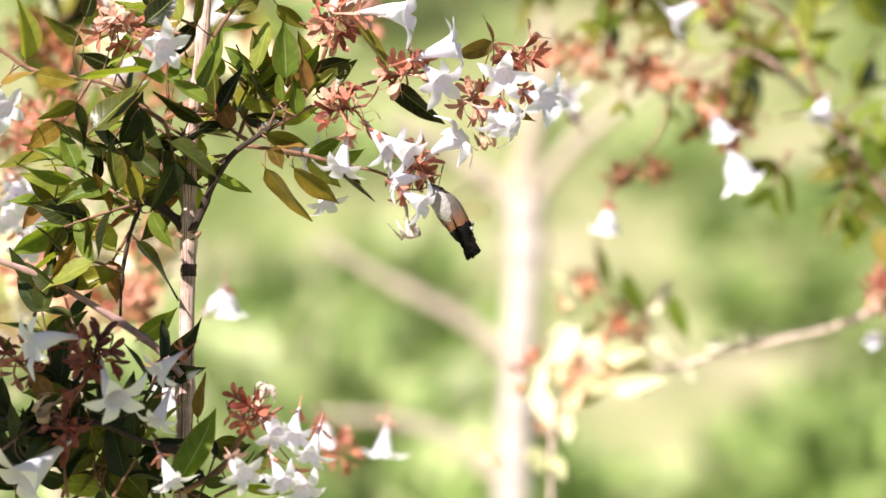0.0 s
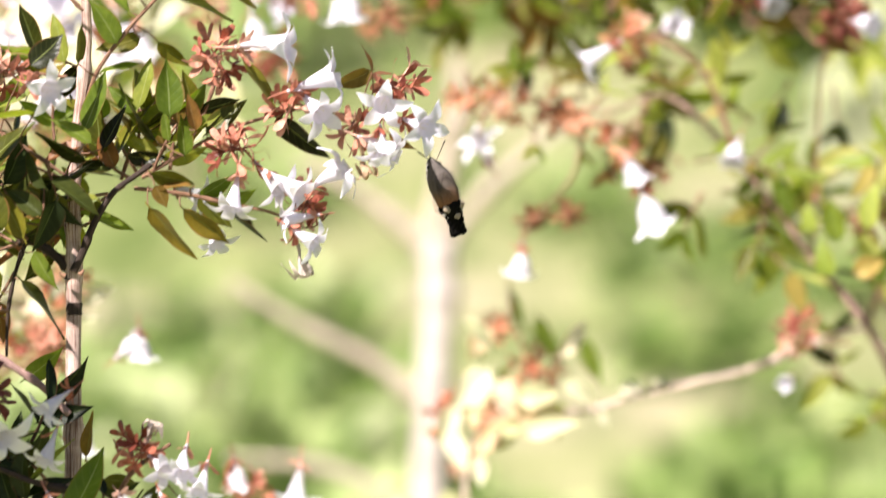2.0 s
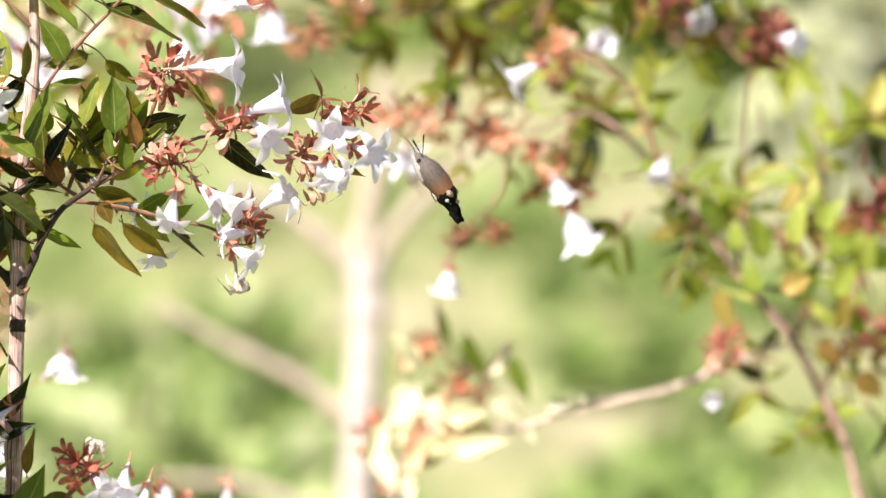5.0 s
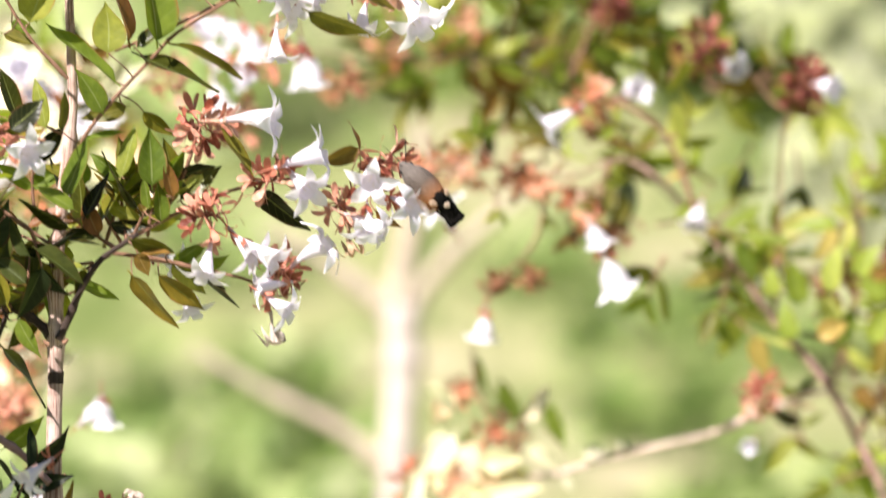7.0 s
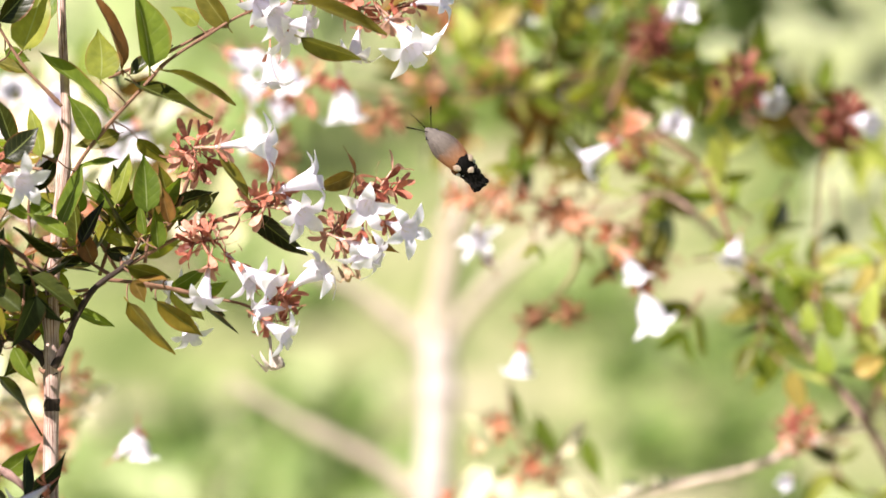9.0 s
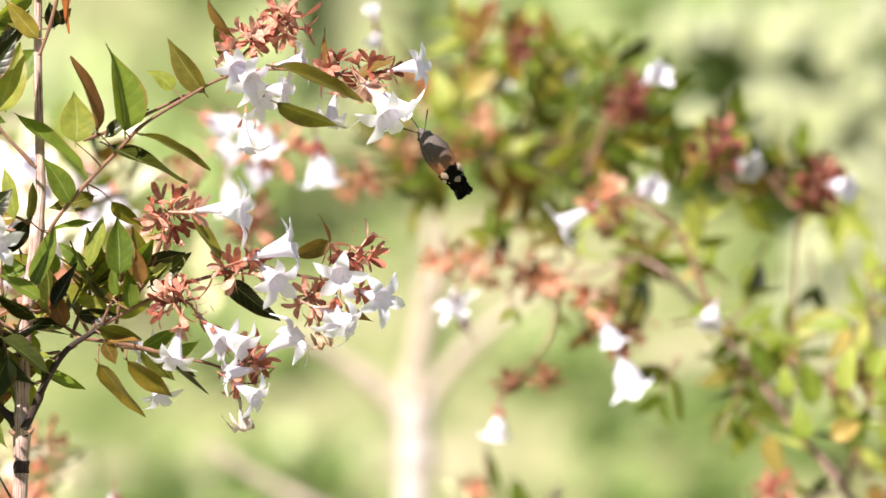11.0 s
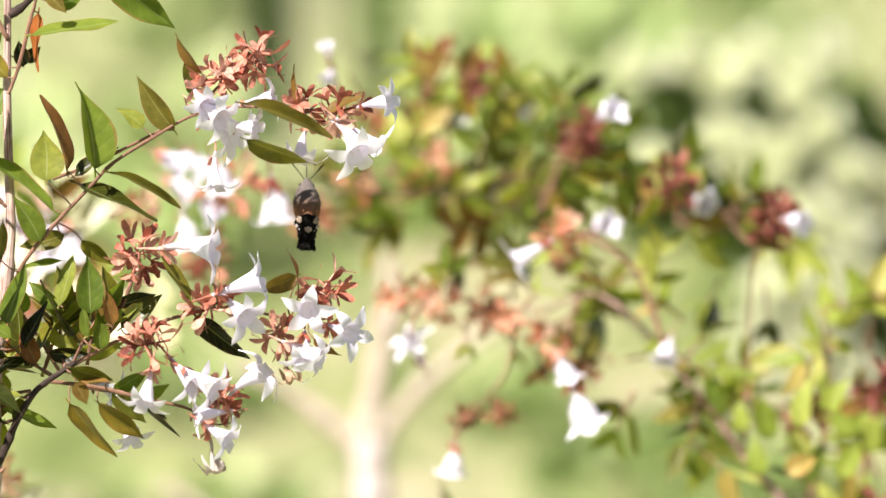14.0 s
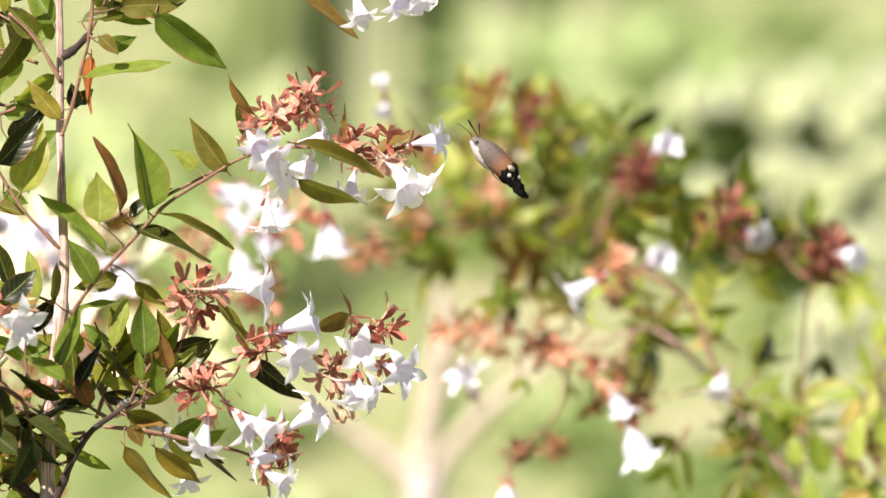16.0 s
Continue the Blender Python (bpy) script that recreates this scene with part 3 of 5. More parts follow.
def shrub_wood():
    s = shrub
    twig(s, [(300, 4800), (310, 2600), (322, 1000), (328, 700), (334, 420), (335, 300), (345, 180), (357, 80), (365, 0), (363, -100), (359, -250), (360, -400), (356, -620)], 17, 5.5, bark, 2.0, "main_stem", 6, 14, "upright stem with pale peeling striped bark")
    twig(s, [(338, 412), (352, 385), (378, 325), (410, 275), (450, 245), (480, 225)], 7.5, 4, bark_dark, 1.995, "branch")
    twig(s, [(450, 245), (520, 205), (600, 165), (680, 140), (745, 128), (810, 140), (870, 150), (935, 150)], 3.8, 2, bark_pink, 2.0, "branch")
    twig(s, [(430, 258), (520, 270), (600, 290), (670, 305), (715, 330), (725, 360)], 3.8, 2, bark_pink, 2.0, "branch")
    twig(s, [(520, 205), (560, 130), (585, 60), (590, 30)], 4, 2.5, bark_pink, 2.01, "branch")
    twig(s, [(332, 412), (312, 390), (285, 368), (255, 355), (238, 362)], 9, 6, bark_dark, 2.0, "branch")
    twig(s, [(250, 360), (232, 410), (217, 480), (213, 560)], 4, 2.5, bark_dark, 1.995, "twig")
    twig(s, [(-60, 60), (0, 88), (60, 125), (150, 140), (200, 155), (260, 195), (322, 240)], 3.6, 3, bark_pink, 1.985, "twig", 5)
    twig(s, [(-120, 420), (0, 462), (90, 497), (180, 550), (270, 610), (322, 665)], 5, 6.5, bark_mauve, 1.985, "branch", 5)
    twig(s, [(364, 108), (385, 55), (435, -10), (510, -90), (550, -130), (630, -180), (680, -208), (740, -225), (830, -225), (920, -215), (970, -225)], 3.8, 1.8, bark_pink, 1.99, "branch", 6)
    twig(s, [(440, -100), (490, -118), (550, -145), (640, -190)], 3.5, 2.5, bark_pink, 2.0, "twig")
    twig(s, [(690, -210), (730, -260), (780, -300), (800, -315)], 3, 2, bark_pink, 2.0, "twig")
    twig(s, [(235, -215), (290, -125), (335, -75), (358, -50)], 2.6, 3.2, bark_pink, 1.985, "twig", 4)
    twig(s, [(270, -470), (320, -420), (362, -345)], 2.8, 3.2, bark_pink, 1.985, "twig", 4)
    twig(s, [(362, -250), (380, -300), (400, -380), (412, -430), (425, -560)], 3.2, 2.6, bark_pink, 1.99, "twig", 5)
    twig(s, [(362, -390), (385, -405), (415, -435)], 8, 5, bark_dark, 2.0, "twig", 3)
    twig(s, [(425, -540), (560, -535), (700, -540), (800, -530), (900, -525), (1000, -520)], 6, 3, bark_pink, 2.0, "branch", 5)
    twig(s, [(326, 800), (250, 780), (170, 750), (90, 760), (0, 740)], 6, 3, bark_dark, 1.96, "branch", 4)
    twig(s, [(326, 870), (390, 830), (430, 770), (470, 740), (500, 720)], 6, 3, bark_pink, 1.97, "branch", 4)
    twig(s, [(90, 760), (140, 690), (175, 630)], 4, 2.5, bark_pink, 1.955, "twig")


def node_shadow_rings():
    """Dark bands round the stem: the broadest paints a cast shadow, others mark nodes."""
    for u, v, r, high in ((333.5, 478, 13.4, 11), (334.6, 422, 14.5, 5), (327.6, 652, 15.0, 5)):
        twig(shrub, [(u + 0.3, v - high), (u, v), (u - 0.3, v + high)], r + 0.9, r + 0.9, bark_dark, 2.0, "node_ring", 0, 14)
    for u, v, du, dv in ((322, 420, -10, -8), (347, 418, 8, -9), (314, 655, -9, -7), (341, 654, 9, -6)):
        twig(shrub, [(u, v), (u + du * 0.6, v + dv * 0.4), (u + du, v + dv)], 5, 2, bark_pink, 1.99, "bud", 0, 8)


def shrub_leaves():
    s = shrub
    upper_left = [(0, 148, 62, 130, 24), (62, 130, 140, 150, 36), (148, 78, 78, 27, 26), (150, 30, 170, -20, 30),
                  (265, 124, 135, 137, 15), (165, 232, 260, 135, 62), (368, 182, 286, 130, 40), (362, 216, 272, 160, 16),
                  (258, 40, 320, -10, 50), (345, 40, 352, -30, 18)]
    middle = [(388, 195, 432, 118, 34), (402, 218, 487, 108, 34), (482, 182, 412, 83, 12), (466, 125, 450, 52, 34),
              (524, 205, 518, 128, 34), (560, 165, 632, 105, 52), (683, 115, 628, 33, 30), (695, 148, 785, 222, 32), (325, 250, 260, 244, 16),
              (318, 264, 368, 277, 20), (322, 236, 365, 242, 26), (350, 236, 425, 246, 14), (470, 298, 551, 393, 24), (520, 298, 600, 363, 22), (600, 308, 660, 360, 20),
              (345, 300, 446, 342, 28), (470, 235, 545, 262, 14)]
    left = [(150, 312, 50, 238, 40), (182, 282, 88, 214, 30), (90, 282, -10, 300, 28), (195, 330, 105, 348, 46), (205, 445, 108, 370, 52),
            (242, 385, 150, 338, 24), (268, 375, 305, 448, 36), (240, 424, 322, 528, 32), (205, 488, 105, 505, 48), (242, 602, 318, 550, 42), (92, 488, 135, 424, 20),
            (250, 350, 330, 320, 20), (330, 300, 255, 260, 40), (250, 352, 200, 250, 40), (130, 320, 30, 290, 24)]
    bottom = [(350, 742, 366, 660, 26), (240, 797, 332, 708, 26), (215, 740, 262, 712, 45), (90, 705, 55, 660, 40), (150, 750, 240, 790, 24), (120, 700, 40, 690, 36),
              (60, 760, 110, 690, 36), (20, 720, -50, 690, 40), (200, 820, 270, 882, 60), (330, 870, 400, 905, 30), (380, 780, 440, 790, 20), (110, 590, 125, 620, 12), (20, 620, -10, 590, 18)]
    high = [(655, -185, 585, -277, 48), (440, -45, 318, -148, 30), (460, 0, 380, 24, 36),
            (482, -92, 626, -24, 52), (540, -110, 672, -74, 22), (250, -200, 328, -285, 44), (245, -130, 300, -112, 26),
            (388, -300, 380, -345, 48), (398, -455, 478, -474, 36), (465, -480, 572, -488, 46), (430, -428, 466, -396, 36), (790, -495, 892, -424, 36)]
    higher = [(685, -248, 680, -325, 26), (490, 8, 542, 56, 14), (600, -190, 560, -230, 50), (480, -105, 560, -150, 40), (300, -440, 240, -330, 40), (320, -430, 265, -480, 42),
              (360, -280, 300, -350, 44), (350, -360, 270, -310, 30), (385, 60, 460, 40, 18),
              (350, -450, 300, -530, 40), (420, -500, 500, -540, 46)]
    for rows, d in ((upper_left, 1.968), (middle, 1.995), (left, 1.99), (bottom, 1.965), (high, 1.99), (higher, 1.995)):
        for r in rows:
            leaf(s, *r, d=d + rng.uniform(-0.012, 0.012), mat="leaf_olive" if rows is high and (r[0] + r[2]) % 5 < 3 else "leaf_green")
    leaf(s, 872, 74, 800, 112, 34, 1.99, "leaf_olive", "olive leaf edged with bronze")
    for r in ((872, 78, 862, 22, 10), (465, -115, 434, -252, 8), (660, -352, 700, -270, 13), (875, -230, 864, -302, 14), (925, -214, 986, -256, 26),
              (545, 160, 530, 95, 26), (900, 185, 945, 222, 14), (540, 260, 470, 262, 20), (480, 260, 500, 300, 30)):
        leaf(s, *r, d=1.985, mat="leaf_bronze", label="bronze-tinted young leaf")
    leaf(s, 530, -465, 657, -367, 42, 1.99, "leaf_lit")
    leaf(s, 778, -232, 942, -200, 20, 1.968, "leaf_olive", "olive leaf edged with bronze")
    leaf(s, 783, -166, 906, -120, 22, 1.968, "leaf_olive", "olive leaf edged with bronze")
    for r in ((515, -115, 505, -277, 66), (428, -95, 432, -187, 66), (290, -150, 335, -272, 62), (352, 158, 397, 55, 36), (250, 300, 198, 290, 36), (506, 140, 503, 36, 56), (418, 10, 376, -72, 50), (45, 105, 45, -10, 42)):
        leaf(s, *r, d=1.985, mat="leaf_lit", label="yellow-green leaf with pale midrib, sunlit tone in its colour")
    for r in ((260, -290, 310, -300, 36), (280, -320, 318, -300, 26), (300, -330, 350, -290, 32), (270, -240, 330, -300, 48), (260, -460, 310, -472, 36), (300, -270, 345, -330, 40), (258, -150, 302, -130, 30), (390, -310, 420, -332, 38)):
        leaf(s, *r, d=2.012)
    for r in ((425, -460, 512, -482, 46), (510, -465, 592, -490, 46), (440, -410, 497, -420, 42), (340, -465, 262, -372, 50), (356, -262, 290, -158, 60)):
        leaf(s, *r, d=2.01, mat="leaf_lit" if r[0] < 400 else "leaf_green")
    leaf(s, 312, 862, 388, 722, 66, 1.95, "leaf_lit", "yellow-green leaf with pale midrib, sunlit tone in its colour")
    leaf(s, 405, -355, 556, -381, 36, 1.985, "leaf_lit", "yellow-green leaf with pale midrib, sunlit tone in its colour")
    leaf(s, 415, -395, 412, -288, 36, 1.995, "leaf_dead", "withered orange-brown leaf")


def shrub_flowers():
    s = shrub
    for r in ((615, 232, 602, 300, 25), (740, 105, 783, 150, 48), (905, 100, 893, 140, 66), (925, 160, 968, 178, 58), (722, 108, 805, 82, 14), (628, 25, 722, 28, 22),
              (885, 170, 880, 228, 28), (845, 190, 912, 222, 20), (750, 286, 815, 246, 26), (645, 215, 690, 265, 30), (662, 232, 726, 274, 24), (758, 312, 708, 318, 10),
              (700, 330, 748, 362, 24), (250, 70, 296, 88, 60), (-25, 190, 15, 195, 54)):
        flower(s, *r, d=1.975 + rng.uniform(-0.008, 0.008))
    for r in ((500, 255, 545, 276, 24), (555, 312, 574, 352, 24)):
        flower(s, *r, d=2.03)
    flower(s, 712, 345, 726, 420, 0, 1.985, True)
    flower(s, 840, 190, 862, 262, 0, 1.985, True)
    for r in ((690, -260, 716, -222, 50), (700, -215, 762, -165, 30), (728, -148, 728, -88, 10), (768, -230, 822, -240, 12), (978, -224, 1036, -232, 30), (934, -200, 978, -136, 48),
              (940, -205, 1004, -152, -15), (892, -192, 880, -134, 14), (690, -235, 740, -200, 44), (740, -200, 792, -190, 20), (880, -512, 898, -452, 20), (930, -515, 965, -478, 30), (985, -525, 1002, -478, 20)):
        flower(s, *r, d=1.985 + rng.uniform(-0.008, 0.008))
    for r in ((462, 740, 492, 768, 48), (530, 722, 524, 766, 34), (566, 752, 552, 800, 30), (408, 806, 434, 836, 48), (480, 806, 500, 852, 36), (520, 830, 540, 868, 50)):
        flower(s, *r, d=1.94 + rng.uniform(-0.01, 0.01))
    for r in ((142, 598, 58, 612, 40), (180, 640, 212, 706, 60), (128, 775, 44, 850, 50), (330, 620, 292, 650, 20), (0, 640, -30, 680, 20), (300, 690, 285, 730, 20), (280, 800, 300, 840, 20)):
        flower(s, *r, d=1.945 + rng.uniform(-0.01, 0.01))
    flower(s, 132, 690, 66, 738, 4, 1.95, True)
    flower(s, 452, 738, 472, 682, 4, 1.95, True, least=48)
    for u, v, r, n, d in ((590, 35, 62, 13, 1.99), (612, 190, 60, 12, 1.975), (712, 128, 48, 9, 1.99), (205, 45, 55, 11, 1.985), (925, 95, 40, 8, 2.0), (838, 175, 30, 6, 1.99), (735, 295, 45, 8, 1.985),
                          (440, 725, 46, 8, 1.95), (798, -312, 58, 13, 1.985), (732, -285, 34, 6, 1.99), (945, -218, 42, 8, 1.99), (880, -225, 34, 6, 1.99), (30, 640, 40, 7, 1.96)):
        calyxes(s, u, v, r, n, d, size=38)
    calyxes(s, 165, 625, 60, 12, 1.945, "sepal_shaded_red", 42)
    calyxes(s, 115, 755, 44, 8, 1.95, "sepal_shaded_red", 38)


shrub_wood()
node_shadow_rings()
shrub_leaves()
shrub_flowers()
low_sprigs = [(110, 880, 70, 110, 3, 100, 1.985), (190, 900, 100, 110, 3, 100, 1.985), (280, 900, 110, 100, 3, 100, 1.985), (340, 900, 60, 100, 2, 95, 1.975), (30, 900, 90, 100, 3, 100, 1.985), (230, 830, 160, 100, 3, 95, 1.985), (150, 810, 60, 100, 3, 95, 1.985), (380, 880, 30, 70, 2, 80, 1.975), (460, 235, 100, 110, 3, 85, 2.005), (440, 250, 150, 110, 3, 85, 2.005), (470, 240, 70, 100, 3, 80, 2.0)]
junction_sprigs = [(400, 275, 190, 110, 3, 85, 2.01), (500, 230, 85, 90, 2, 80, 2.005), (385, 320, 200, 100, 3, 80, 2.015), (430, 262, 215, 100, 2, 80, 2.005), (350, 330, 185, 90, 2, 85, 2.02), (345, 390, 170, 90, 2, 80, 2.02), (180, 330, 200, 110, 2, 85, 2.01), (250, 200, 120, 90, 2, 80, 2.03), (80, 790, 160, 100, 2, 80, 1.975), (200, 790, 250, 80, 2, 80, 1.98), (150, 720, 120, 70, 2, 70, 1.97)]
crown_sprigs = [(260, 820, -60, 80, 2, 80, 1.98), (20, 850, 60, 90, 2, 80, 1.97), (290, -300, 170, 80, 2, 80, 2.02), (230, 410, 240, 60, 1, 70, 2.01), (330, 250, 160, 110, 3, 90, 2.01), (300, 190, 100, 90, 2, 85, 2.02), (420, 250, 70, 130, 3, 85, 2.015), (470, 225, 60, 120, 3, 85, 2.01), (500, 270, -10, 90, 2, 80, 2.01), (450, 240, 120, 120, 2, 80, 2.02)]
inner_sprigs = [(370, 60, 150, 110, 2, 85, 2.015), (320, -380, 160, 100, 3, 90, 2.02), (410, -430, 60, 90, 2, 90, 2.01), (90, 640, 100, 90, 2, 85, 1.985), (40, 740, 40, 90, 2, 85, 1.98), (60, 560, 70, 90, 2, 90, 2.0), (140, 600, 110, 80, 2, 90, 1.98), (250, 720, 60, 90, 2, 90, 1.985), (170, 850, 100, 100, 2, 95, 1.975), (60, 840, 120, 90, 2, 95, 1.975), (280, 780, 130, 80, 2, 90, 1.99), (20, 680, 20, 80, 2, 90, 1.975)]
outer_sprigs = [(120, 760, 20, 90, 2, 90, 1.97), (200, 400, 170, 90, 2, 100, 2.01), (320, 60, 170, 100, 2, 95, 2.02), (40, 880, 80, 90, 3, 95, 1.96), (120, 880, 100, 90, 3, 95, 1.96), (200, 880, 60, 80, 2, 95, 1.96), (0, 800, 40, 80, 2, 95, 1.955), (300, -440, 150, 80, 2, 95, 2.01), (340, -470, 110, 80, 2, 95, 2.02), (280, -300, 200, 90, 2, 95, 2.01), (270, -400, 190, 90, 2, 95, 2.01), (420, -470, 30, 80, 2, 95, 2.01)]
base_sprigs = [(400, -520, 150, 80, 2, 95, 2.01)]
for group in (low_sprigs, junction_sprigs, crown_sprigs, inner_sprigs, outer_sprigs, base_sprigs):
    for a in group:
        # lower sprigs mostly take the shaded tone, so shade is painted there
        sprig(shrub, *a, mat="leaf_shaded" if a[1] > 550 and rng.random() < 0.75 else None)

# unseen shoot, added left of the view to block sun from the lower flowers
shoot = thing("abelia_shrub", W(-300, 0, 1.84), "leafy abelia shoot added out of view to shade the lower flowers", "shrub", "abelia shrubs")
twig(shoot, [(-520, 4950), (-500, 2000), (-460, 700), (-430, 300), (-380, 140), (-300, 0), (-220, -90)], 12, 3, bark, 1.83, "main_stem", 5)
for k in range(50):
    sprig(shoot, rng.uniform(-500, -200), rng.uniform(-90, 260), rng.uniform(20, 160), 100, 3, 110, 1.82 + rng.uniform(-0.012, 0.012))

stalks(shrub)

# ---- shrubs behind, out of focus ----
behind_left = thing("abelia_shrub", W(150, 350, 2.35), "abelia shrub with white flowers, strong sunlight painted into its pale leaves", "shrub", "abelia shrubs")
for a in ((40, 340, 90), (60, 430, 200), (70, 380, 300)):
    flower(behind_left, a[0] - 20, a[1] - 30, a[0] + 10, a[1] + 10, 40, 2.2)
for r in ((10, 320, 30, 340, 40, 2.12), (50, 330, 66, 350, 44, 2.13), (85, 350, 100, 385, 30, 2.12), (30, 410, 48, 440, 40, 2.14), (10, 360, 20, 385, 40, 2.13)):
    flower(behind_left, *r)
for r in ((545, -165, 580, -150, -14), (596, -170, 628, -140, -12), (650, -160, 664, -118, -14), (560, -120, 600, -96, -12), (620, -95, 650, -62, -14), (596, -62, 606, -20, -12), (754, -124, 766, -30, -10), (350, -74, 372, -20, -12), (392, -50, 402, 0, -14), (330, -20, 352, 26, -12),
          (212, 10, 205, -30, 50), (240, 62, 232, 25, 50), (204, 108, 196, 70, 50), (268, -32, 262, -70, 50), (308, 18, 300, -20, 50), (346, 62, 340, 25, 50), (190, -46, 184, -85, 50), (298, 118, 290, 80, 50), (215, 150, 208, 112, 50), (190, 20, 184, -18, 50)):
    flower(behind_left, *r, d=2.4 + rng.uniform(-0.05, 0.08), least=84 if r[0] > 500 else 92)
for a in ((200, 60, 60, 120, 3, 110, 2.5), (300, 40, 120, 120, 3, 110, 2.55), (420, 20, 90, 110, 2, 100, 2.5)):
    sprig(behind_left, *a, mat="leaf_glare")
for u, v, m in ((280, 150, "sepal_sunlit"), (120, 110, "sepal_sunlit"), (50, 60, "sepal_dry"), (160, 210, "sepal_sunlit"), (20, 260, "sepal_dry"), (240, 530, "sepal_sunlit"), (120, 520, "sepal_sunlit"), (270, 420, "sepal_sunlit")):
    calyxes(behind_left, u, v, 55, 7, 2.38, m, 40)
for u, v, d in ((690, -110, 2.4), (520, -60, 2.4), (640, 20, 2.5), (595, 790, 2.3), (230, 540, 2.3), (30, 230, 2.2), (90, 205, 2.2), (60, 480, 2.3)):
    calyxes(behind_left, u, v, 55, 9, d)
for a in ((-20, 560, 30, 200, 4, 100, 2.4), (150, 600, 60, 180, 4, 100, 2.45), (100, 250, 80, 200, 4, 100, 2.4), (250, 620, 100, 160, 3, 100, 2.45), (0, 100, 30, 200, 3, 100, 2.4), (330, 60, 70, 150, 3, 90, 2.35), (200, 300, 120, 150, 3, 90, 2.35)):
    sprig(behind_left, *a, mat="leaf_glare" if a[0] in (-20, 150, 250) else None)
# pale leaves paint the sun's glare behind the stem
for r in ((240, 20, 190, -60, 60), (250, 60, 320, -10, 60), (180, 90, 250, 30, 60), (330, 60, 290, -40, 50), (170, -20, 230, -90, 56), (300, 90, 360, 40, 50), (210, 120, 160, 60, 60)):
    leaf(behind_left, *r, d=2.33 + rng.uniform(-0.03, 0.03), mat="leaf_glare")
for k in range(8):
    u, v = 380 + 56 * (k % 4) + rng.uniform(-15, 15), 80 + 60 * (k // 4) + rng.uniform(-15, 15)
    leaf(behind_left, u + 10, v + 50, u + rng.uniform(-30, 30), v - 30, 60, 2.62 + rng.uniform(-0.05, 0.05), "leaf_glare")
for r in ((356, 560, 408, 526, -8), (400, 500, 404, 548, -10), (566, 730, 576, 790, -8), (686, 735, 676, 812, -8), (270, 640, 292, 696, -8), (296, 668, 304, 722, -8)):
    flower(behind_left, *r, d=2.3, flared=r[0] > 600)
twig(behind_left, [(160, 3900), (150, 1200), (140, 700), (120, 350), (140, 50)], 12, 5, bark, 2.4, "main_stem")

# far shrub whose leaf colours carry the sun's glare
sunlit = thing("abelia_shrub", W(120, 400, 3.0), "sunlit abelia shrub far behind the stem, sunlight painted into its leaves", "shrub", "abelia shrubs")
twig(sunlit, [(120, 3200), (110, 1200), (90, 700), (120, 500), (200, 250), (270, 60), (300, -60)], 10, 4, bark_rose, 3.05, "main_stem")
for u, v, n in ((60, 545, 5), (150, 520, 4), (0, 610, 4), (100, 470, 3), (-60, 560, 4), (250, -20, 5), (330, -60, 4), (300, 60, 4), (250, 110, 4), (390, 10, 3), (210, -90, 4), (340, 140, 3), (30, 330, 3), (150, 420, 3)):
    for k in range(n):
        sprig(sunlit, u + rng.uniform(-45, 45), v + rng.uniform(-40, 40), rng.uniform(0, 360), 70, 2, 80, 3.0 + rng.uniform(-0.1, 0.15), 0, rng.choice(("leaf_glare", "leaf_glare", "leaf_sunlit")))
    flower(sunlit, u - 20, v - 25, u + rng.uniform(-10, 20), v + 15, 30, 2.95)
    calyxes(sunlit, u + rng.uniform(-50, 50), v + rng.uniform(-40, 40), 34, 4, 2.95, "sepal_sunlit", 32)

behind = thing("abelia_shrub", W(1400, 300, 2.4), "abelia shrub with russet calyxes and white flowers behind the moth", "shrub", "abelia shrubs")


def behind_wood():
    s = behind
    twig(s, [(1900, 3900), (1880, 1300), (1800, 760), (1735, 590), (1679, 488), (1589, 378), (1520, 280), (1459, 208), (1399, 138), (1320, 90), (1240, 120), (1160, 115), (1040, 90)], 9, 1.5, bark_mauve, 2.47, "main_stem", 8)
    # near-black bark on this branch paints the shade that lies along it
    twig(s, [(1399, 138), (1300, 20), (1220, -30), (1160, -70), (1080, -90), (950, -90), (850, -80), (760, -60)], 2.6, 1.6, bark_dark, 2.5, "branch", 6)
    twig(s, [(1589, 378), (1600, 200), (1610, 60), (1633, -40)], 3, 2, bark_pink, 2.45, "branch", 5)
    twig(s, [(1459, 208), (1400, 50), (1300, -20)], 5, 3, bark_pink, 2.42, "branch", 5)
    twig(s, [(1220, -30), (1260, -120), (1285, -205)], 4, 2, bark_pink, 2.5, "branch", 4)
    twig(s, [(950, -90), (900, -190), (870, -290), (855, -350)], 4, 2, bark_pink, 2.45, "branch", 4)
    twig(s, [(1690, 505), (1640, 515), (1560, 545), (1480, 578), (1400, 597), (1290, 622), (1200, 650)], 4.2, 5.4, bark_rose, 2.5, "branch", 6)
    twig(s, [(1300, 100), (1280, 180), (1275, 250)], 4, 2, bark_pink, 2.42, "twig", 2)
    twig(s, [(1190, 118), (1170, 230), (1110, 300), (1073, 330)], 3, 2, bark_pink, 2.42, "twig", 2)
    twig(s, [(1110, 300), (1078, 350), (1076, 370)], 2.5, 2, bark_pink, 2.42, "twig", 2)
    twig(s, [(1040, 90), (1010, 130), (1000, 170)], 3, 2, bark_pink, 2.35, "twig", 2)


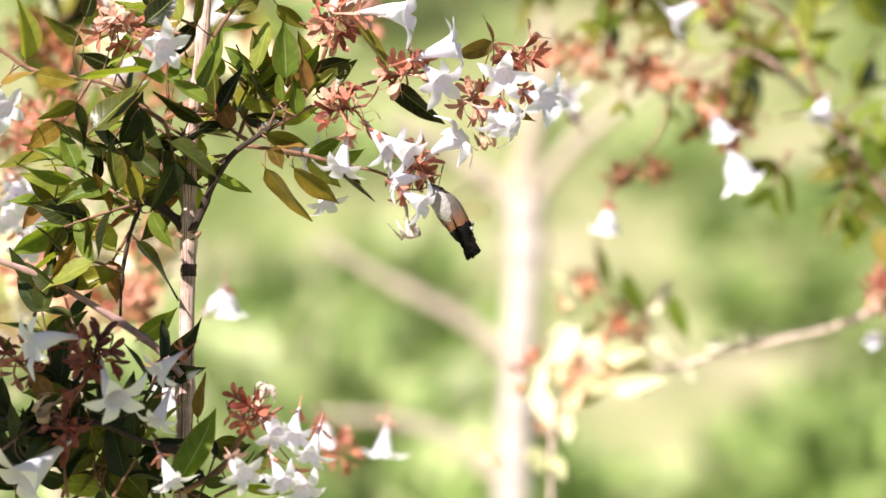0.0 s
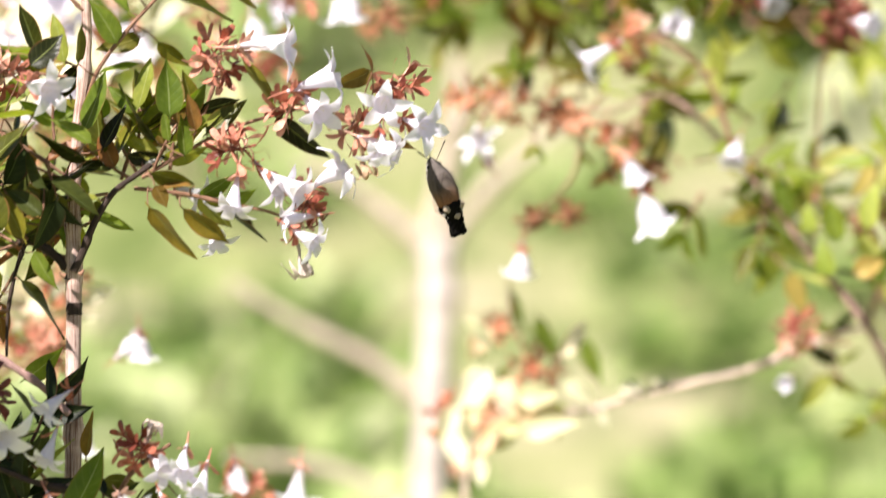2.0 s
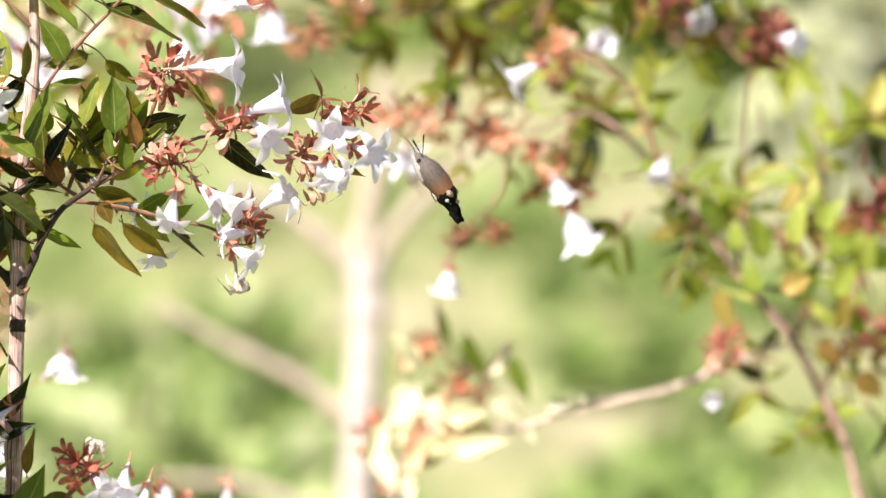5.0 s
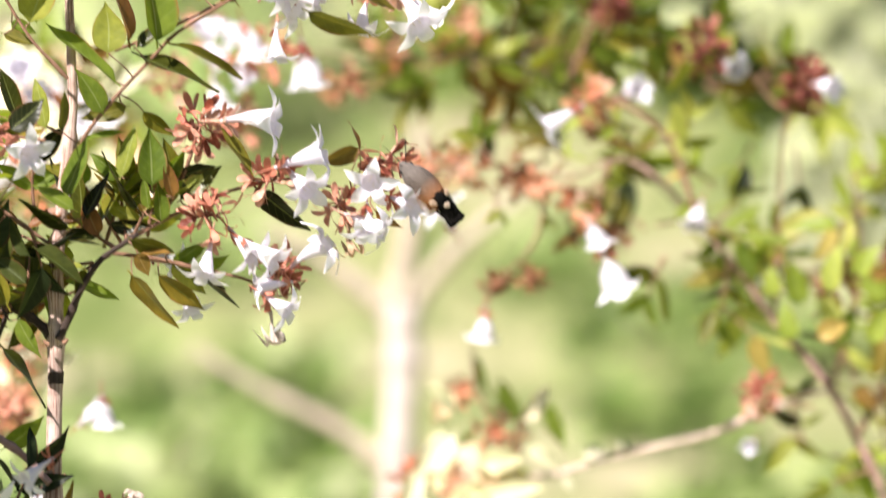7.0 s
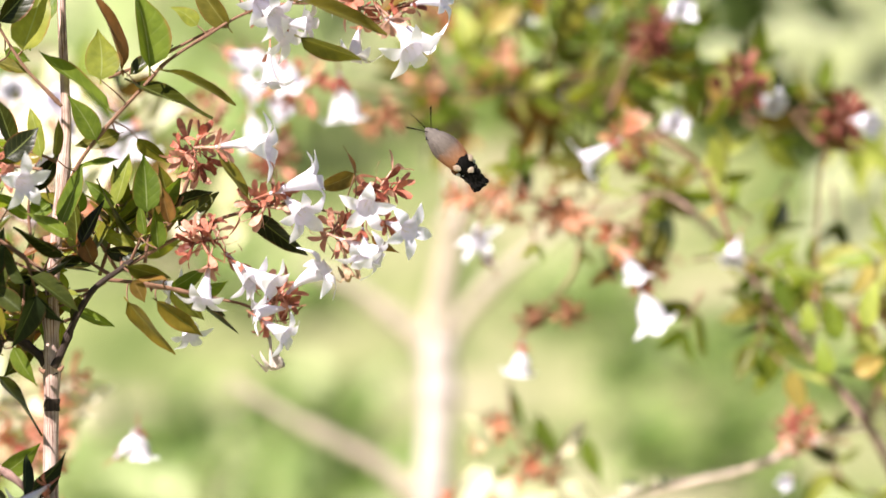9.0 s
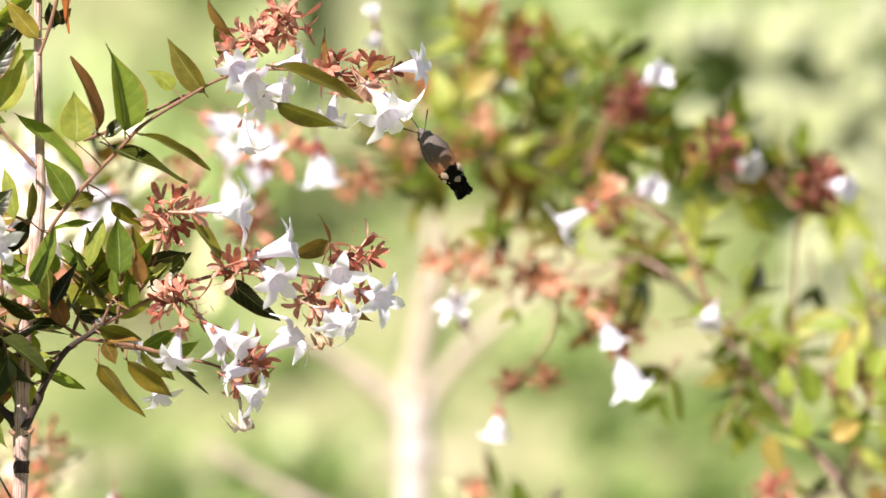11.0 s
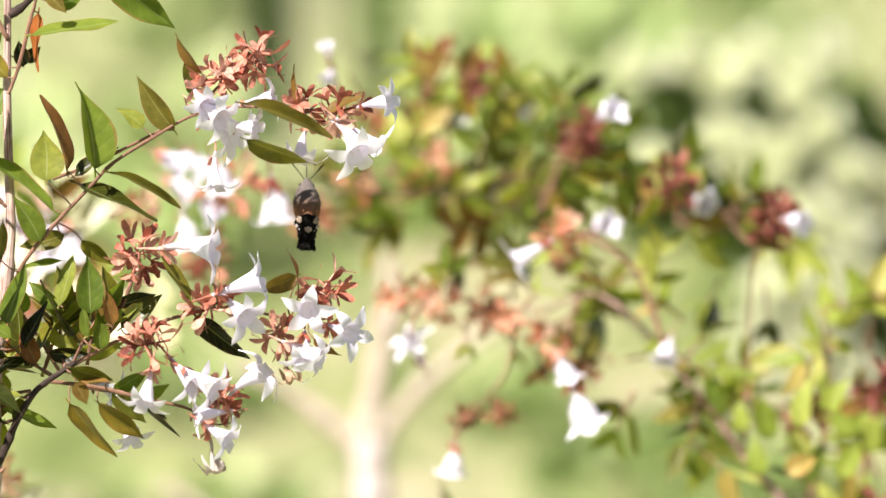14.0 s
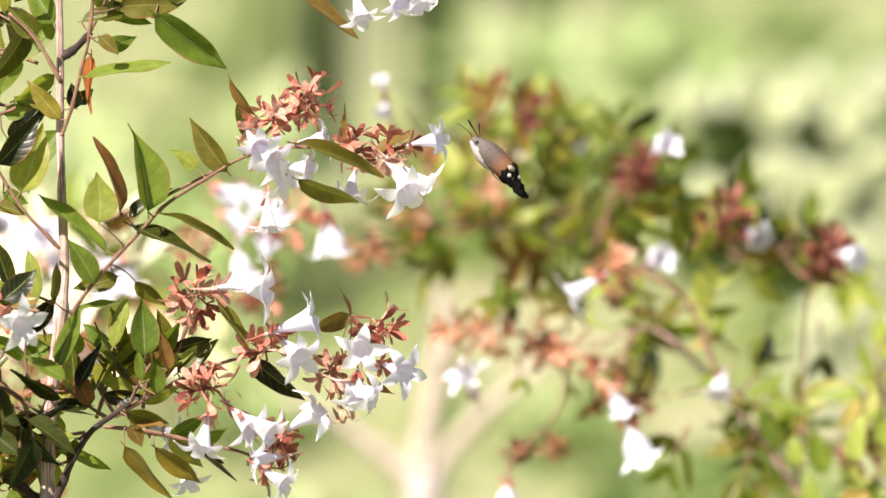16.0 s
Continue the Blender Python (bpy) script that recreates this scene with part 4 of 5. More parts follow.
def behind_flowers():
    s = behind
    for r in ((1078, 352, 1072, 416, -12), (1026, 222, 1004, 184, 34)):
        flower(s, *r, d=2.42, least=64 if r[0] > 1050 else 92, flared=r[0] < 1050)
    for r in ((858, -325, 853, -350, 14), (866, -312, 857, -290, 20)):
        flower(s, *r, d=2.42, least=42)
    for r in ((1320, -20, 1350, -30, 40), (1500, -90, 1525, -65, 40),
              (1465, 165, 1452, 200, 20), (1600, 270, 1580, 320, 10), (1330, -215, 1358, -230, 30),
              (1660, -40, 1698, -30, 40)):
        flower(s, *r, d=2.42 + rng.uniform(-0.04, 0.04))
    for u, v, r, n in ((1116, 109, 28, 4), (1146, 121, 26, 4), (1181, 131, 28, 5), (1216, 144, 26, 4), (1236, 171, 24, 3), (1261, 199, 22, 3), (971, 104, 36, 6), (1031, 99, 30, 5), (1061, 114, 24, 3), (1126, 137, 20, 3), (1286, -21, 30, 5), (1261, -16, 38, 7), (1276, 29, 24, 3), (836, -41, 34, 5)):
        calyxes(s, u, v, r, n, 2.42 + rng.uniform(-0.03, 0.03), rng.choice(("sepal_sunlit", "sepal_sunlit", "sepal_sunlit", "sepal_dry")), 32)
    for u, v, angle, kind in ((985, 118, 80, "leaf_bronze"), (1050, 88, 60, "leaf_lit"), (1092, 96, 120, "leaf_sunlit"), (1130, 100, 70, "leaf_bronze"), (1166, 152, -70, "leaf_lit"), (1200, 118, 50, "leaf_sunlit"), (1228, 186, -100, "leaf_bronze"), (1252, 150, 30, "leaf_lit"), (1096, 140, -80, "leaf_sunlit")):
        sprig(s, u, v, angle, 40, 1, 50, 2.43 + rng.uniform(-0.02, 0.03), 0.1, kind)
    for u, v, r, n in ((1305, -195, 40, 6), (1470, -104, 46, 10), (1653, -50, 50, 11), (1640, -20, 40, 6), (1116, -286, 30, 4), (1826, 262, 44, 9), (1700, 300, 36, 6), (1850, 480, 44, 8)):
        calyxes(s, u, v, r, n, 2.44, "sepal_shaded_red", 36)
    calyxes(s, 1562, 512, 36, 8, 2.42, "sepal", 34)
    for r in ((1258, 190, 1284, 246, -14), (1282, 248, 1318, 330, -18)):
        flower(s, *r, d=2.34)
    flower(s, 1256, -6, 1184, 38, -10, 2.34, flared=True)
    flower(s, 1556, 588, 1540, 604, 30, 2.44, least=44)
    for r in ((1300, -130, 1390, -110, 26), (1270, -110, 1350, -70, 28), (1260, -170, 1250, -240, 26), (1330, -150, 1400, -160, 20), (1110, -220, 1100, -300, 40), (1140, -190, 1200, -270, 34), (1500, -60, 1570, -20, 26), (1440, -80, 1400, -20, 28), (1600, -20, 1680, 20, 26)):
        leaf(s, *r, d=2.45)
    for u, v in ((1098, 308), (1164, 304), (1312, 232)):
        calyxes(s, u, v, 26, 8, 2.42, "sepal_dry", 26)


behind_wood()
behind_flowers()
leaf_clumps = [(1612, 526, 1), (1632, 586, 1), (1662, 626, 1), (1762, 516, 1), (1782, 646, 1), (1722, 476, 1), (1812, 586, 1), (1682, 546, 1), (1106, 39, 1), (1206, 99, 2), (1276, 119, 2), (1361, 119, 1), (1426, 39, 1), (1416, 89, 1), (1376, 199, 2), (1336, 249, 1), (1416, 264, 2), (1466, 199, 2), (1506, 149, 1), (1536, 259, 1), (1486, 359, 1), (1566, 349, 1), (1621, 359, 1), (1606, 214, 1), (1636, 84, 1), (1566, 49, 1), (1726, 209, 1), (1776, 179, 1), (1746, 379, 1), (1816, 199, 1), (1416, -31, 1), (1486, -26, 1), (1606, -1, 1), (1356, 29, 1)]
for u, v, n in leaf_clumps:
    for k in range(n):
        # lit and shaded leaf copies paint light and shade inside the shrub
        kind = rng.choice(("leaf_sunlit", "leaf_sunlit", "leaf_sunlit", "leaf_lit", "leaf_olive", "leaf_green", "leaf_green", "leaf_shaded", "leaf_bronze"))
        sprig(behind, u + rng.uniform(-26, 26), v + rng.uniform(-20, 20), rng.uniform(0, 360), rng.uniform(45, 85), rng.choice((1, 2, 2)), 82, 2.47 + rng.uniform(-0.05, 0.08), 0.1, kind)
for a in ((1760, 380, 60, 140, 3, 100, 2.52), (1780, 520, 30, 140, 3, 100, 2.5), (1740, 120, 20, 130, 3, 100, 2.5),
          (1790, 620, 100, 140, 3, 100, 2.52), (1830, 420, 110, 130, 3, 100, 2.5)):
    sprig(behind, *a, mat="leaf_sunlit")
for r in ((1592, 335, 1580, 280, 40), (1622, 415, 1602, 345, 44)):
    leaf(behind, *r, d=2.42, mat="leaf_sunlit", label="yellow-green leaf, sunlight painted into its colour")
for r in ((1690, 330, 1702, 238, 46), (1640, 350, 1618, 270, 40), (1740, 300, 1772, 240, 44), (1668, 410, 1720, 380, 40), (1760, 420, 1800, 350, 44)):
    leaf(behind, *r, d=2.36, mat="leaf_sunlit", label="yellow-green leaf, sunlight painted into its colour")
for r in ((1735, 500, 1770, 540, 60), (1760, 300, 1840, 290, 40), (1800, 560, 1850, 600, 50)):
    leaf(behind, *r, d=2.46, mat="leaf_bronze", label="bronze-tinted young leaf")
twig(behind, [(1690, 500), (1730, 380), (1745, 250), (1735, 120)], 5, 3, bark_pink, 2.5, "branch", 5)
twig(behind, [(1735, 590), (1790, 480), (1815, 350), (1826, 262)], 5, 3, bark_pink, 2.5, "branch", 5)
behind_high = thing("abelia_shrub", W(1050, -150, 2.5), "dense abelia shrub top with orange-russet calyxes and olive leaves", "shrub", "abelia shrubs")
twig(behind_high, [(1935, 3700), (1905, 1300), (1830, 770), (1700, 500), (1480, 235), (1330, 80), (1210, -50), (1110, -130), (1000, -180)], 2.4, 1.6, bark_dark, 2.64, "main_stem", 6)
twig(behind_high, [(1120, -120), (1000, -80), (880, -90), (760, -100)], 2.4, 1.6, bark_pink, 2.64, "branch", 4)
twig(behind_high, [(1000, -180), (940, -230), (890, -300)], 4, 2, bark_pink, 2.63, "branch", 3)
twig(behind_high, [(1180, -60), (1260, -140), (1300, -210)], 4, 2, bark_pink, 2.63, "branch", 3)
for u, v, n, m in ((966, -191, 4, "sepal_sunlit"), (1051, -156, 4, "sepal_sunlit"), (916, -106, 4, "sepal_sunlit"), (821, -46, 5, "sepal_sunlit"), (1116, -289, 3, "sepal_dry"), (1016, -251, 2, "sepal_dry"), (1306, -201, 5, "sepal_shaded_red"), (1286, -179, 4, "sepal_dry"), (1000, -116, 2, "sepal_sunlit"), (1156, -141, 3, "sepal_dry"), (936, -236, 3, "sepal_sunlit")):
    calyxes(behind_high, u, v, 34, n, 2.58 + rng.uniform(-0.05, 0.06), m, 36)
for u, v, angle, n, m in ((1121, -241, 90, 2, "leaf_bronze"), (1036, -251, 100, 2, "leaf_bronze"), (1146, -171, 60, 2, "leaf_sunlit"), (1176, -111, 20, 3, "leaf_green"), (1096, -96, 160, 3, "leaf_green"), (1026, -91, 30, 3, "leaf_green"), (1226, -101, -20, 3, "leaf_green"), (1276, -141, 40, 3, "leaf_green"), (1336, -121, 10, 2, "leaf_green"), (1256, -206, 95, 2, "leaf_green"), (976, -66, 200, 3, "leaf_green"), (926, -91, 120, 2, "leaf_green"), (996, -151, 70, 2, "leaf_bronze"), (1136, -81, -10, 3, "leaf_green"), (1076, -191, 80, 2, "leaf_sunlit"), (1206, -151, 110, 2, "leaf_sunlit"), (1156, -211, 60, 2, "leaf_green"), (1056, -71, 10, 3, "leaf_bronze"), (1316, -171, 30, 2, "leaf_green"), (1176, -56, 180, 3, "leaf_bronze"), (1106, -131, 45, 2, "leaf_lit"), (956, -111, 60, 2, "leaf_sunlit"), (1236, -61, 10, 2, "leaf_sunlit"), (866, -51, 40, 2, "leaf_green"), (1426, -101, 20, 2, "leaf_green"), (1456, -71, 200, 2, "leaf_green"), (1576, -61, 20, 2, "leaf_green"), (1486, -41, -10, 2, "leaf_green"), (1666, -31, -40, 2, "leaf_sunlit")):
    for k in range(2):
        # every second sprig takes a lit copy, painting sunlight into the crown
        kind = {"leaf_green": "leaf_lit", "leaf_bronze": "leaf_sunlit"}.get(m, m) if k else m
        sprig(behind_high, u + rng.uniform(-18, 18), v + rng.uniform(-14, 14), angle + rng.uniform(-30, 30), 60, n, 76, 2.63 + rng.uniform(-0.04, 0.06), 0.15, kind)
for r in ((1070, -200, 1080, -222, 40), (1180, -225, 1198, -238, 30), (1160, -90, 1166, -72, 40)):
    flower(behind_high, *r, d=2.66)
# the cream tone paints overexposure by the sun onto these leaves
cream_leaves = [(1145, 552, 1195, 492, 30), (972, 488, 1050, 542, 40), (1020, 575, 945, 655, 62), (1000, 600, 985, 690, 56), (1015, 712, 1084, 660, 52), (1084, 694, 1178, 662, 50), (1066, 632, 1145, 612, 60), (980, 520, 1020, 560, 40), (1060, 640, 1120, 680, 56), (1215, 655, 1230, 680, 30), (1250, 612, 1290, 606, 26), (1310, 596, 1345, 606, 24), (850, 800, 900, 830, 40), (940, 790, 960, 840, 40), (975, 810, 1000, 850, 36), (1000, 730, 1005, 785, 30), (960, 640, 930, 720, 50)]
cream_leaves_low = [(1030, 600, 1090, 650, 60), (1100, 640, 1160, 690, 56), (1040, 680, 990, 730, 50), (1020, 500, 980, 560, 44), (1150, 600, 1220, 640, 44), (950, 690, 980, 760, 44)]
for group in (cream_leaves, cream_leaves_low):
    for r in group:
        leaf(behind, *r, d=2.47 + rng.uniform(-0.03, 0.03), mat="leaf_glare", label="cream leaf, strong sunlight painted into its colour")
for r in ((1105, 480, 1160, 598, 34), (1062, 440, 1092, 530, 26), (1190, 525, 1218, 615, 34), (1050, 572, 1038, 650, 30), (985, 690, 988, 785, 28), (1130, 640, 1160, 655, 24), (1080, 545, 1100, 530, 20)):
    leaf(behind, *r, d=2.54, mat="leaf_lit")
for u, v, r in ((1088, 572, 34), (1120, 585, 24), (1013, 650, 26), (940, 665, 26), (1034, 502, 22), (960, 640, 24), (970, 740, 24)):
    calyxes(behind, u, v, r, 5, 2.5, "sepal_sunlit", 32)
twig(behind, [(1200, 650), (1120, 655), (1060, 640), (1010, 680), (980, 760), (975, 900)], 5, 4, bark_rose, 2.54, "branch", 4)
twig(behind, [(1090, 650), (1085, 560), (1060, 480), (1055, 420)], 4, 2, bark_pink, 2.54, "twig", 3)
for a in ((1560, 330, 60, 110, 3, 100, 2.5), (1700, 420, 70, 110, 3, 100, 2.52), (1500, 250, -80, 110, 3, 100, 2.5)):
    sprig(behind, *a, mat="leaf_sunlit")
trunk_tree = thing("shrub_trunk", W(850, 2400, 3.7), "pale smooth forked trunk of an old shrub, sunlit", "trunk")
twig(trunk_tree, [(865, 2350), (885, 1400), (908, 882), (922, 600), (932, 450), (930, 350)], 32, 28, bark_pale, 3.7, "trunk", 3, 14)
twig(trunk_tree, [(918, 360), (940, 250), (958, 150), (965, 90), (962, 20)], 24, 12, bark_tan, 3.7, "limb", 2, 12)
twig(trunk_tree, [(916, 370), (850, 310), (779, 258), (680, 215)], 20, 8, bark_tan, 3.75, "limb", 2, 12)
twig(trunk_tree, [(922, 400), (990, 290), (1083, 202), (1180, 130)], 18, 8, bark_tan, 3.8, "limb", 2, 12)
twig(trunk_tree, [(905, 640), (850, 590), (780, 545), (680, 495), (560, 420)], 17, 8, bark_tan, 3.7, "limb", 2, 12)
twig(trunk_tree, [(893, 860), (800, 780), (700, 745), (560, 735)], 14, 7, bark_tan, 3.7, "limb", 2, 12)

# dense leaves round the shrub's fork, shading its stem; some have shade painted in
for u, v, angle, length, pairs, kind in ((238, 362, 150, 120, 3, "leaf_green"), (255, 355, 110, 110, 3, "leaf_shaded"), (238, 362, 195, 130, 3, "leaf_green"), (275, 362, 75, 100, 2, "leaf_shaded"),
                                         (292, 218, -75, 70, 2, "leaf_shaded"), (160, 142, -120, 90, 2, "leaf_green"), (217, 480, 160, 110, 2, "leaf_green")):
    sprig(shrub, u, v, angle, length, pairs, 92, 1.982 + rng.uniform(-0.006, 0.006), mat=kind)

# ---- the hawk-moth ----


def fur_back_material():
    """Dense fur along the body: mouse grey at the head, passing into warm orange-brown towards the tail."""
    m, n, l, b, tr = material("fur_back", 0.85, 0, 0.15)
    at, sep = n.new("ShaderNodeTexCoord"), n.new("ShaderNodeSeparateXYZ")
    l.new(at.outputs["Object"], sep.inputs[0])
    scale = n.new("ShaderNodeMath"); scale.operation = "MULTIPLY_ADD"; scale.inputs[1].default_value = 45; scale.inputs[2].default_value = 0.35
    l.new(sep.outputs[1], scale.inputs[0])
    hair = noise_node(n, l, 1100, 3, stretch=(1, 0.4, 1))
    jitter = n.new("ShaderNodeMath"); jitter.operation = "MULTIPLY_ADD"; jitter.inputs[1].default_value = 0.12
    l.new(hair, jitter.inputs[0]); l.new(scale.outputs[0], jitter.inputs[2])
    base = ramp(n, l, jitter.outputs[0], ((0.1, (0.24, 0.1, 0.04)), (0.38, (0.17, 0.085, 0.046)), (0.62, (0.088, 0.07, 0.058)), (1.0, (0.112, 0.096, 0.086))))
    l.new(mixed(n, l, 1.0, base, ramp(n, l, hair, ((0.3, (0.82,) * 3), (0.7, (1.14,) * 3))), "MULTIPLY"), b.inputs["Base Color"])
    bumped(n, l, b, hair, 0.6, 0.0005)
    return m


fur_grey = fur_back_material()
fur_pale = tinted("fur_pale", ((0, (0.42, 0.39, 0.36)), (1, (0.42, 0.39, 0.36))), 0.85, 900, 0, 0.8, spec=0.15, vary=(0.75, 1.2), distance=0.0006)
fur_throat = tinted("fur_throat", ((0, (0.3, 0.28, 0.265)), (1, (0.3, 0.28, 0.265))), 0.85, 900, 0, 0.8, spec=0.15, vary=(0.75, 1.2), distance=0.0006)
fur_buff = tinted("fur_buff", ((0, (0.3, 0.24, 0.18)), (1, (0.3, 0.24, 0.18))), 0.85, 900, 0, 0.8, spec=0.1, vary=(0.7, 1.25), distance=0.0006)
fur_black = tinted("fur_black", ((0, (0.005, 0.0045, 0.004)), (1, (0.005, 0.0045, 0.004))), 0.9, 900, 0, 0.9, spec=0.05, vary=(0.6, 1.6), distance=0.0006)
wing_brown = tinted("wing_brown", ((0, (0.07, 0.048, 0.036)), (1, (0.07, 0.048, 0.036))), 0.7, 160, 0.25, 0.2, stretch=(1, 0.2, 1), vary=(0.55, 1.3), distance=0.0005)
wing_orange = tinted("wing_orange", ((0, (0.36, 0.14, 0.04)), (1, (0.36, 0.14, 0.04))), 0.7, 120, 0.3, 0.2, vary=(0.7, 1.2), distance=0.0005)
fur_tan = tinted("fur_tan", ((0, (0.21, 0.1, 0.045)), (1, (0.21, 0.1, 0.045))), 0.85, 900, 0, 0.8, spec=0.15, vary=(0.7, 1.25), distance=0.0006)
eye_dark = tinted("eye_dark", ((0, (0.02, 0.016, 0.013)), (1, (0.02, 0.016, 0.013))), 0.15, 300, 0, 0, spec=0.6)


def sheer(mat, amount):
    """Wingbeat blur put into the material: part of the light goes straight through."""
    n, l = mat.node_tree.nodes, mat.node_tree.links
    out = next(q for q in n if q.type == "OUTPUT_MATERIAL")
    mix, clear = n.new("ShaderNodeMixShader"), n.new("ShaderNodeBsdfTransparent")
    mix.inputs[0].default_value = amount
    l.new(out.inputs["Surface"].links[0].from_socket, mix.inputs[1])
    l.new(clear.outputs[0], mix.inputs[2])
    l.new(mix.outputs[0], out.inputs["Surface"])


sheer(wing_brown, 0.91)
sheer(wing_orange, 0.88)
moth = new("hawk_moth")
moth.empty_display_size = 0.01
tagged(moth, "hovering hummingbird hawk-moth, grey-brown with black white-flecked tail", "moth")


def lathe(prof, flat=1.0, sides=18, rough=0.0, seed=1, drop=None):
    """A body of revolution along y: (y, radius) pairs, a little flattened."""
    rg = random.Random(seed)
    bm = bmesh.new()
    rows = []
    for y, r in prof:
        row = [(r * math.cos(2 * math.pi * k / sides) * (1 + rg.uniform(-rough, rough)), y + rg.uniform(-rough, rough) * 0.002, (drop(y) if drop else 0) + r * flat * math.sin(2 * math.pi * k / sides) * (1 + rg.uniform(-rough, rough))) for k in range(sides)]
        rows.append(row + [row[0]])
    grid(bm, rows)
    bmesh.ops.remove_doubles(bm, verts=bm.verts, dist=1e-7)
    return bm


def wing(mat, name, outline, side):
    """A wing with a little thickness, hinged along the body: (reach, fore) pairs round its edge."""
    bm = bmesh.new()
    for z in (0.00012, -0.00012):
        vs = [bm.verts.new((side * a * 0.001, b * 0.001, z + 0.00006 * a * (1 - a / 22))) for a, b in outline]
        bm.faces.new(vs if (z > 0) == (side > 0) else vs[::-1])
    bm.verts.ensure_lookup_table()
    n = len(outline)
    for k in range(n):
        bm.faces.new((bm.verts[k], bm.verts[(k + 1) % n], bm.verts[n + (k + 1) % n], bm.verts[n + k]))
    bmesh.ops.triangulate(bm, faces=[f for f in bm.faces if len(f.verts) > 4])
    bmesh.ops.recalc_face_normals(bm, faces=bm.faces)
    me = mesh_of(name, bm, mat)
    for p in me.polygons:
        p.use_smooth = False
    ob = new(name, me)
    ob.parent = moth
    return ob


def tube_mm(pts, radii, sides=6):
    bm = bmesh.new()
    rows = []
    for (x, y, z), r in zip(pts, radii):
        rows.append([(x * 0.001 + r * 0.001 * math.cos(2 * math.pi * k / sides), y * 0.001, z * 0.001 + r * 0.001 * math.sin(2 * math.pi * k / sides)) for k in range(sides + 1)])
    grid(bm, rows)
    return bm


def build_moth():
    mm = 0.001
    part("thorax", lathe([(y * mm, r * mm) for y, r in ((-6.5, 3.2), (-5, 4.2), (-2, 5.3), (2, 6.0), (6, 6.2), (9, 5.7), (11.5, 4.8), (13, 4.0))], 0.86, 22, rough=0.04), fur_grey, moth, "furry grey-brown thorax and back")
    part("head", lathe([(y * mm, r * mm) for y, r in ((11.8, 3.9), (13.5, 3.7), (15.5, 3.0), (17.3, 1.9), (18.6, 0.9), (19.2, 0.2))], 0.95, 20, rough=0.03, seed=2, drop=lambda y: -0.0003), fur_grey, moth)
    part("throat", lathe([(y * mm, r * mm) for y, r in ((-3, 1.0), (1, 3.2), (6, 4.8), (11, 4.6), (14.5, 3.2), (17, 1.9), (18.6, 0.6))], 0.85, 20, rough=0.05, seed=3, drop=lambda y: -0.0021), fur_throat, moth, "pale grey furry throat and breast")
    droop = lambda y: -0.012 * max(0.0, -y / 0.018) ** 1.8 * 0.38
    part("abdomen", lathe([(y * mm, r * mm) for y, r in ((-0.6, 3.6), (-3.2, 5.3), (-5, 5.2), (-7, 4.3), (-9, 3.2), (-11, 2.5), (-13, 2.2))], 0.9, 22, rough=0.1, seed=4, drop=droop), fur_black, moth, "black abdomen")
    part("belly", lathe([(y * mm, r * mm) for y, r in ((3, 3.0), (0, 4.3), (-3, 4.4), (-5, 2.6))], 0.75, 18, rough=0.06, seed=12, drop=lambda y: -0.0014), fur_tan, moth, "orange-tan flank and belly")
    for side in (-1, 1):
        for y, r in ((-6.4, 1.0), (-8.2, 0.7)):
            b = lathe([((y + q * r) * mm, r * mm * math.sqrt(max(0.02, 1 - q * q))) for q in (-1, -0.5, 0, 0.5, 1)], 0.9, 10, 0.1, 5)
            bmesh.ops.translate(b, verts=b.verts, vec=(side * (4.4 + 0.6 * (y + 6.6)) * mm, 0, droop(y * mm) + 0.0006))
            part("side_tuft", b, fur_pale, moth, "white tuft on the flank")
        for q in range(4):
            b = lathe([(y * mm, r * mm) for y, r in ((0, 0.5), (-1.5, 0.9), (-3.5, 1.0), (-5, 0.3))], 0.6, 8, 0.1, 6 + q)
            bmesh.ops.rotate(b, verts=b.verts, cent=(0, 0, 0), matrix=Matrix.Rotation(side * 0.22, 3, "Z"))
            bmesh.ops.translate(b, verts=b.verts, vec=(side * (2.9 - 0.35 * q) * mm, (-4.5 - 2.6 * q) * mm, droop((-5.5 - 2.6 * q) * mm)))
            part("side_fringe", b, fur_black, moth)
        b = lathe([(y * mm, r * mm) for y, r in ((-1.1, 0.1), (-0.8, 0.8), (0, 1.15), (0.8, 0.8), (1.1, 0.1))], 1, 12)
        bmesh.ops.translate(b, verts=b.verts, vec=(side * 2.55 * mm, 14.9 * mm, 0.0))
        part("eye", b, eye_dark, moth, "dark glossy eye")
        part("antenna", tube_mm([(side * (1 + 0.66 * s), 16.6 + 0.72 * s, 1.8 + 0.35 * s) for s in (0, 2, 4.5, 7, 9, 9.6)], (0.2, 0.22, 0.28, 0.42, 0.45, 0.1)), fur_black, moth, "dark clubbed antenna")
        part("leg", tube_mm([(side * 2, 3, -3.5), (side * 2.4, 0, -5.2), (side * 2.2, -4, -5.6)], (0.3, 0.25, 0.12)), fur_black, moth)
    for x, y, z, r in ((-3.5, -4.4, 2.8, 1.9), (3.5, -4.6, 2.8, 1.8), (0.4, -8.6, 2.4, 1.7)):
        b = lathe([((y + q * r) * mm, r * mm * math.sqrt(max(0.02, 1 - q * q))) for q in (-1, -0.5, 0, 0.5, 1)], 0.7, 10, 0.15, 9)
        bmesh.ops.translate(b, verts=b.verts, vec=(x * mm, 0, droop(y * mm) + z * mm))
        part("back_tuft", b, fur_buff, moth, "buff tuft on the back")
    part("proboscis", tube_mm([(0, 18, -0.3), (0, 22, 0.4), (0, 26, 0.2), (0, 29, -0.6)], (0.22, 0.18, 0.15, 0.1)), fur_black, moth, "long thin tongue")
    fan = bmesh.new()
    rg = random.Random(5)
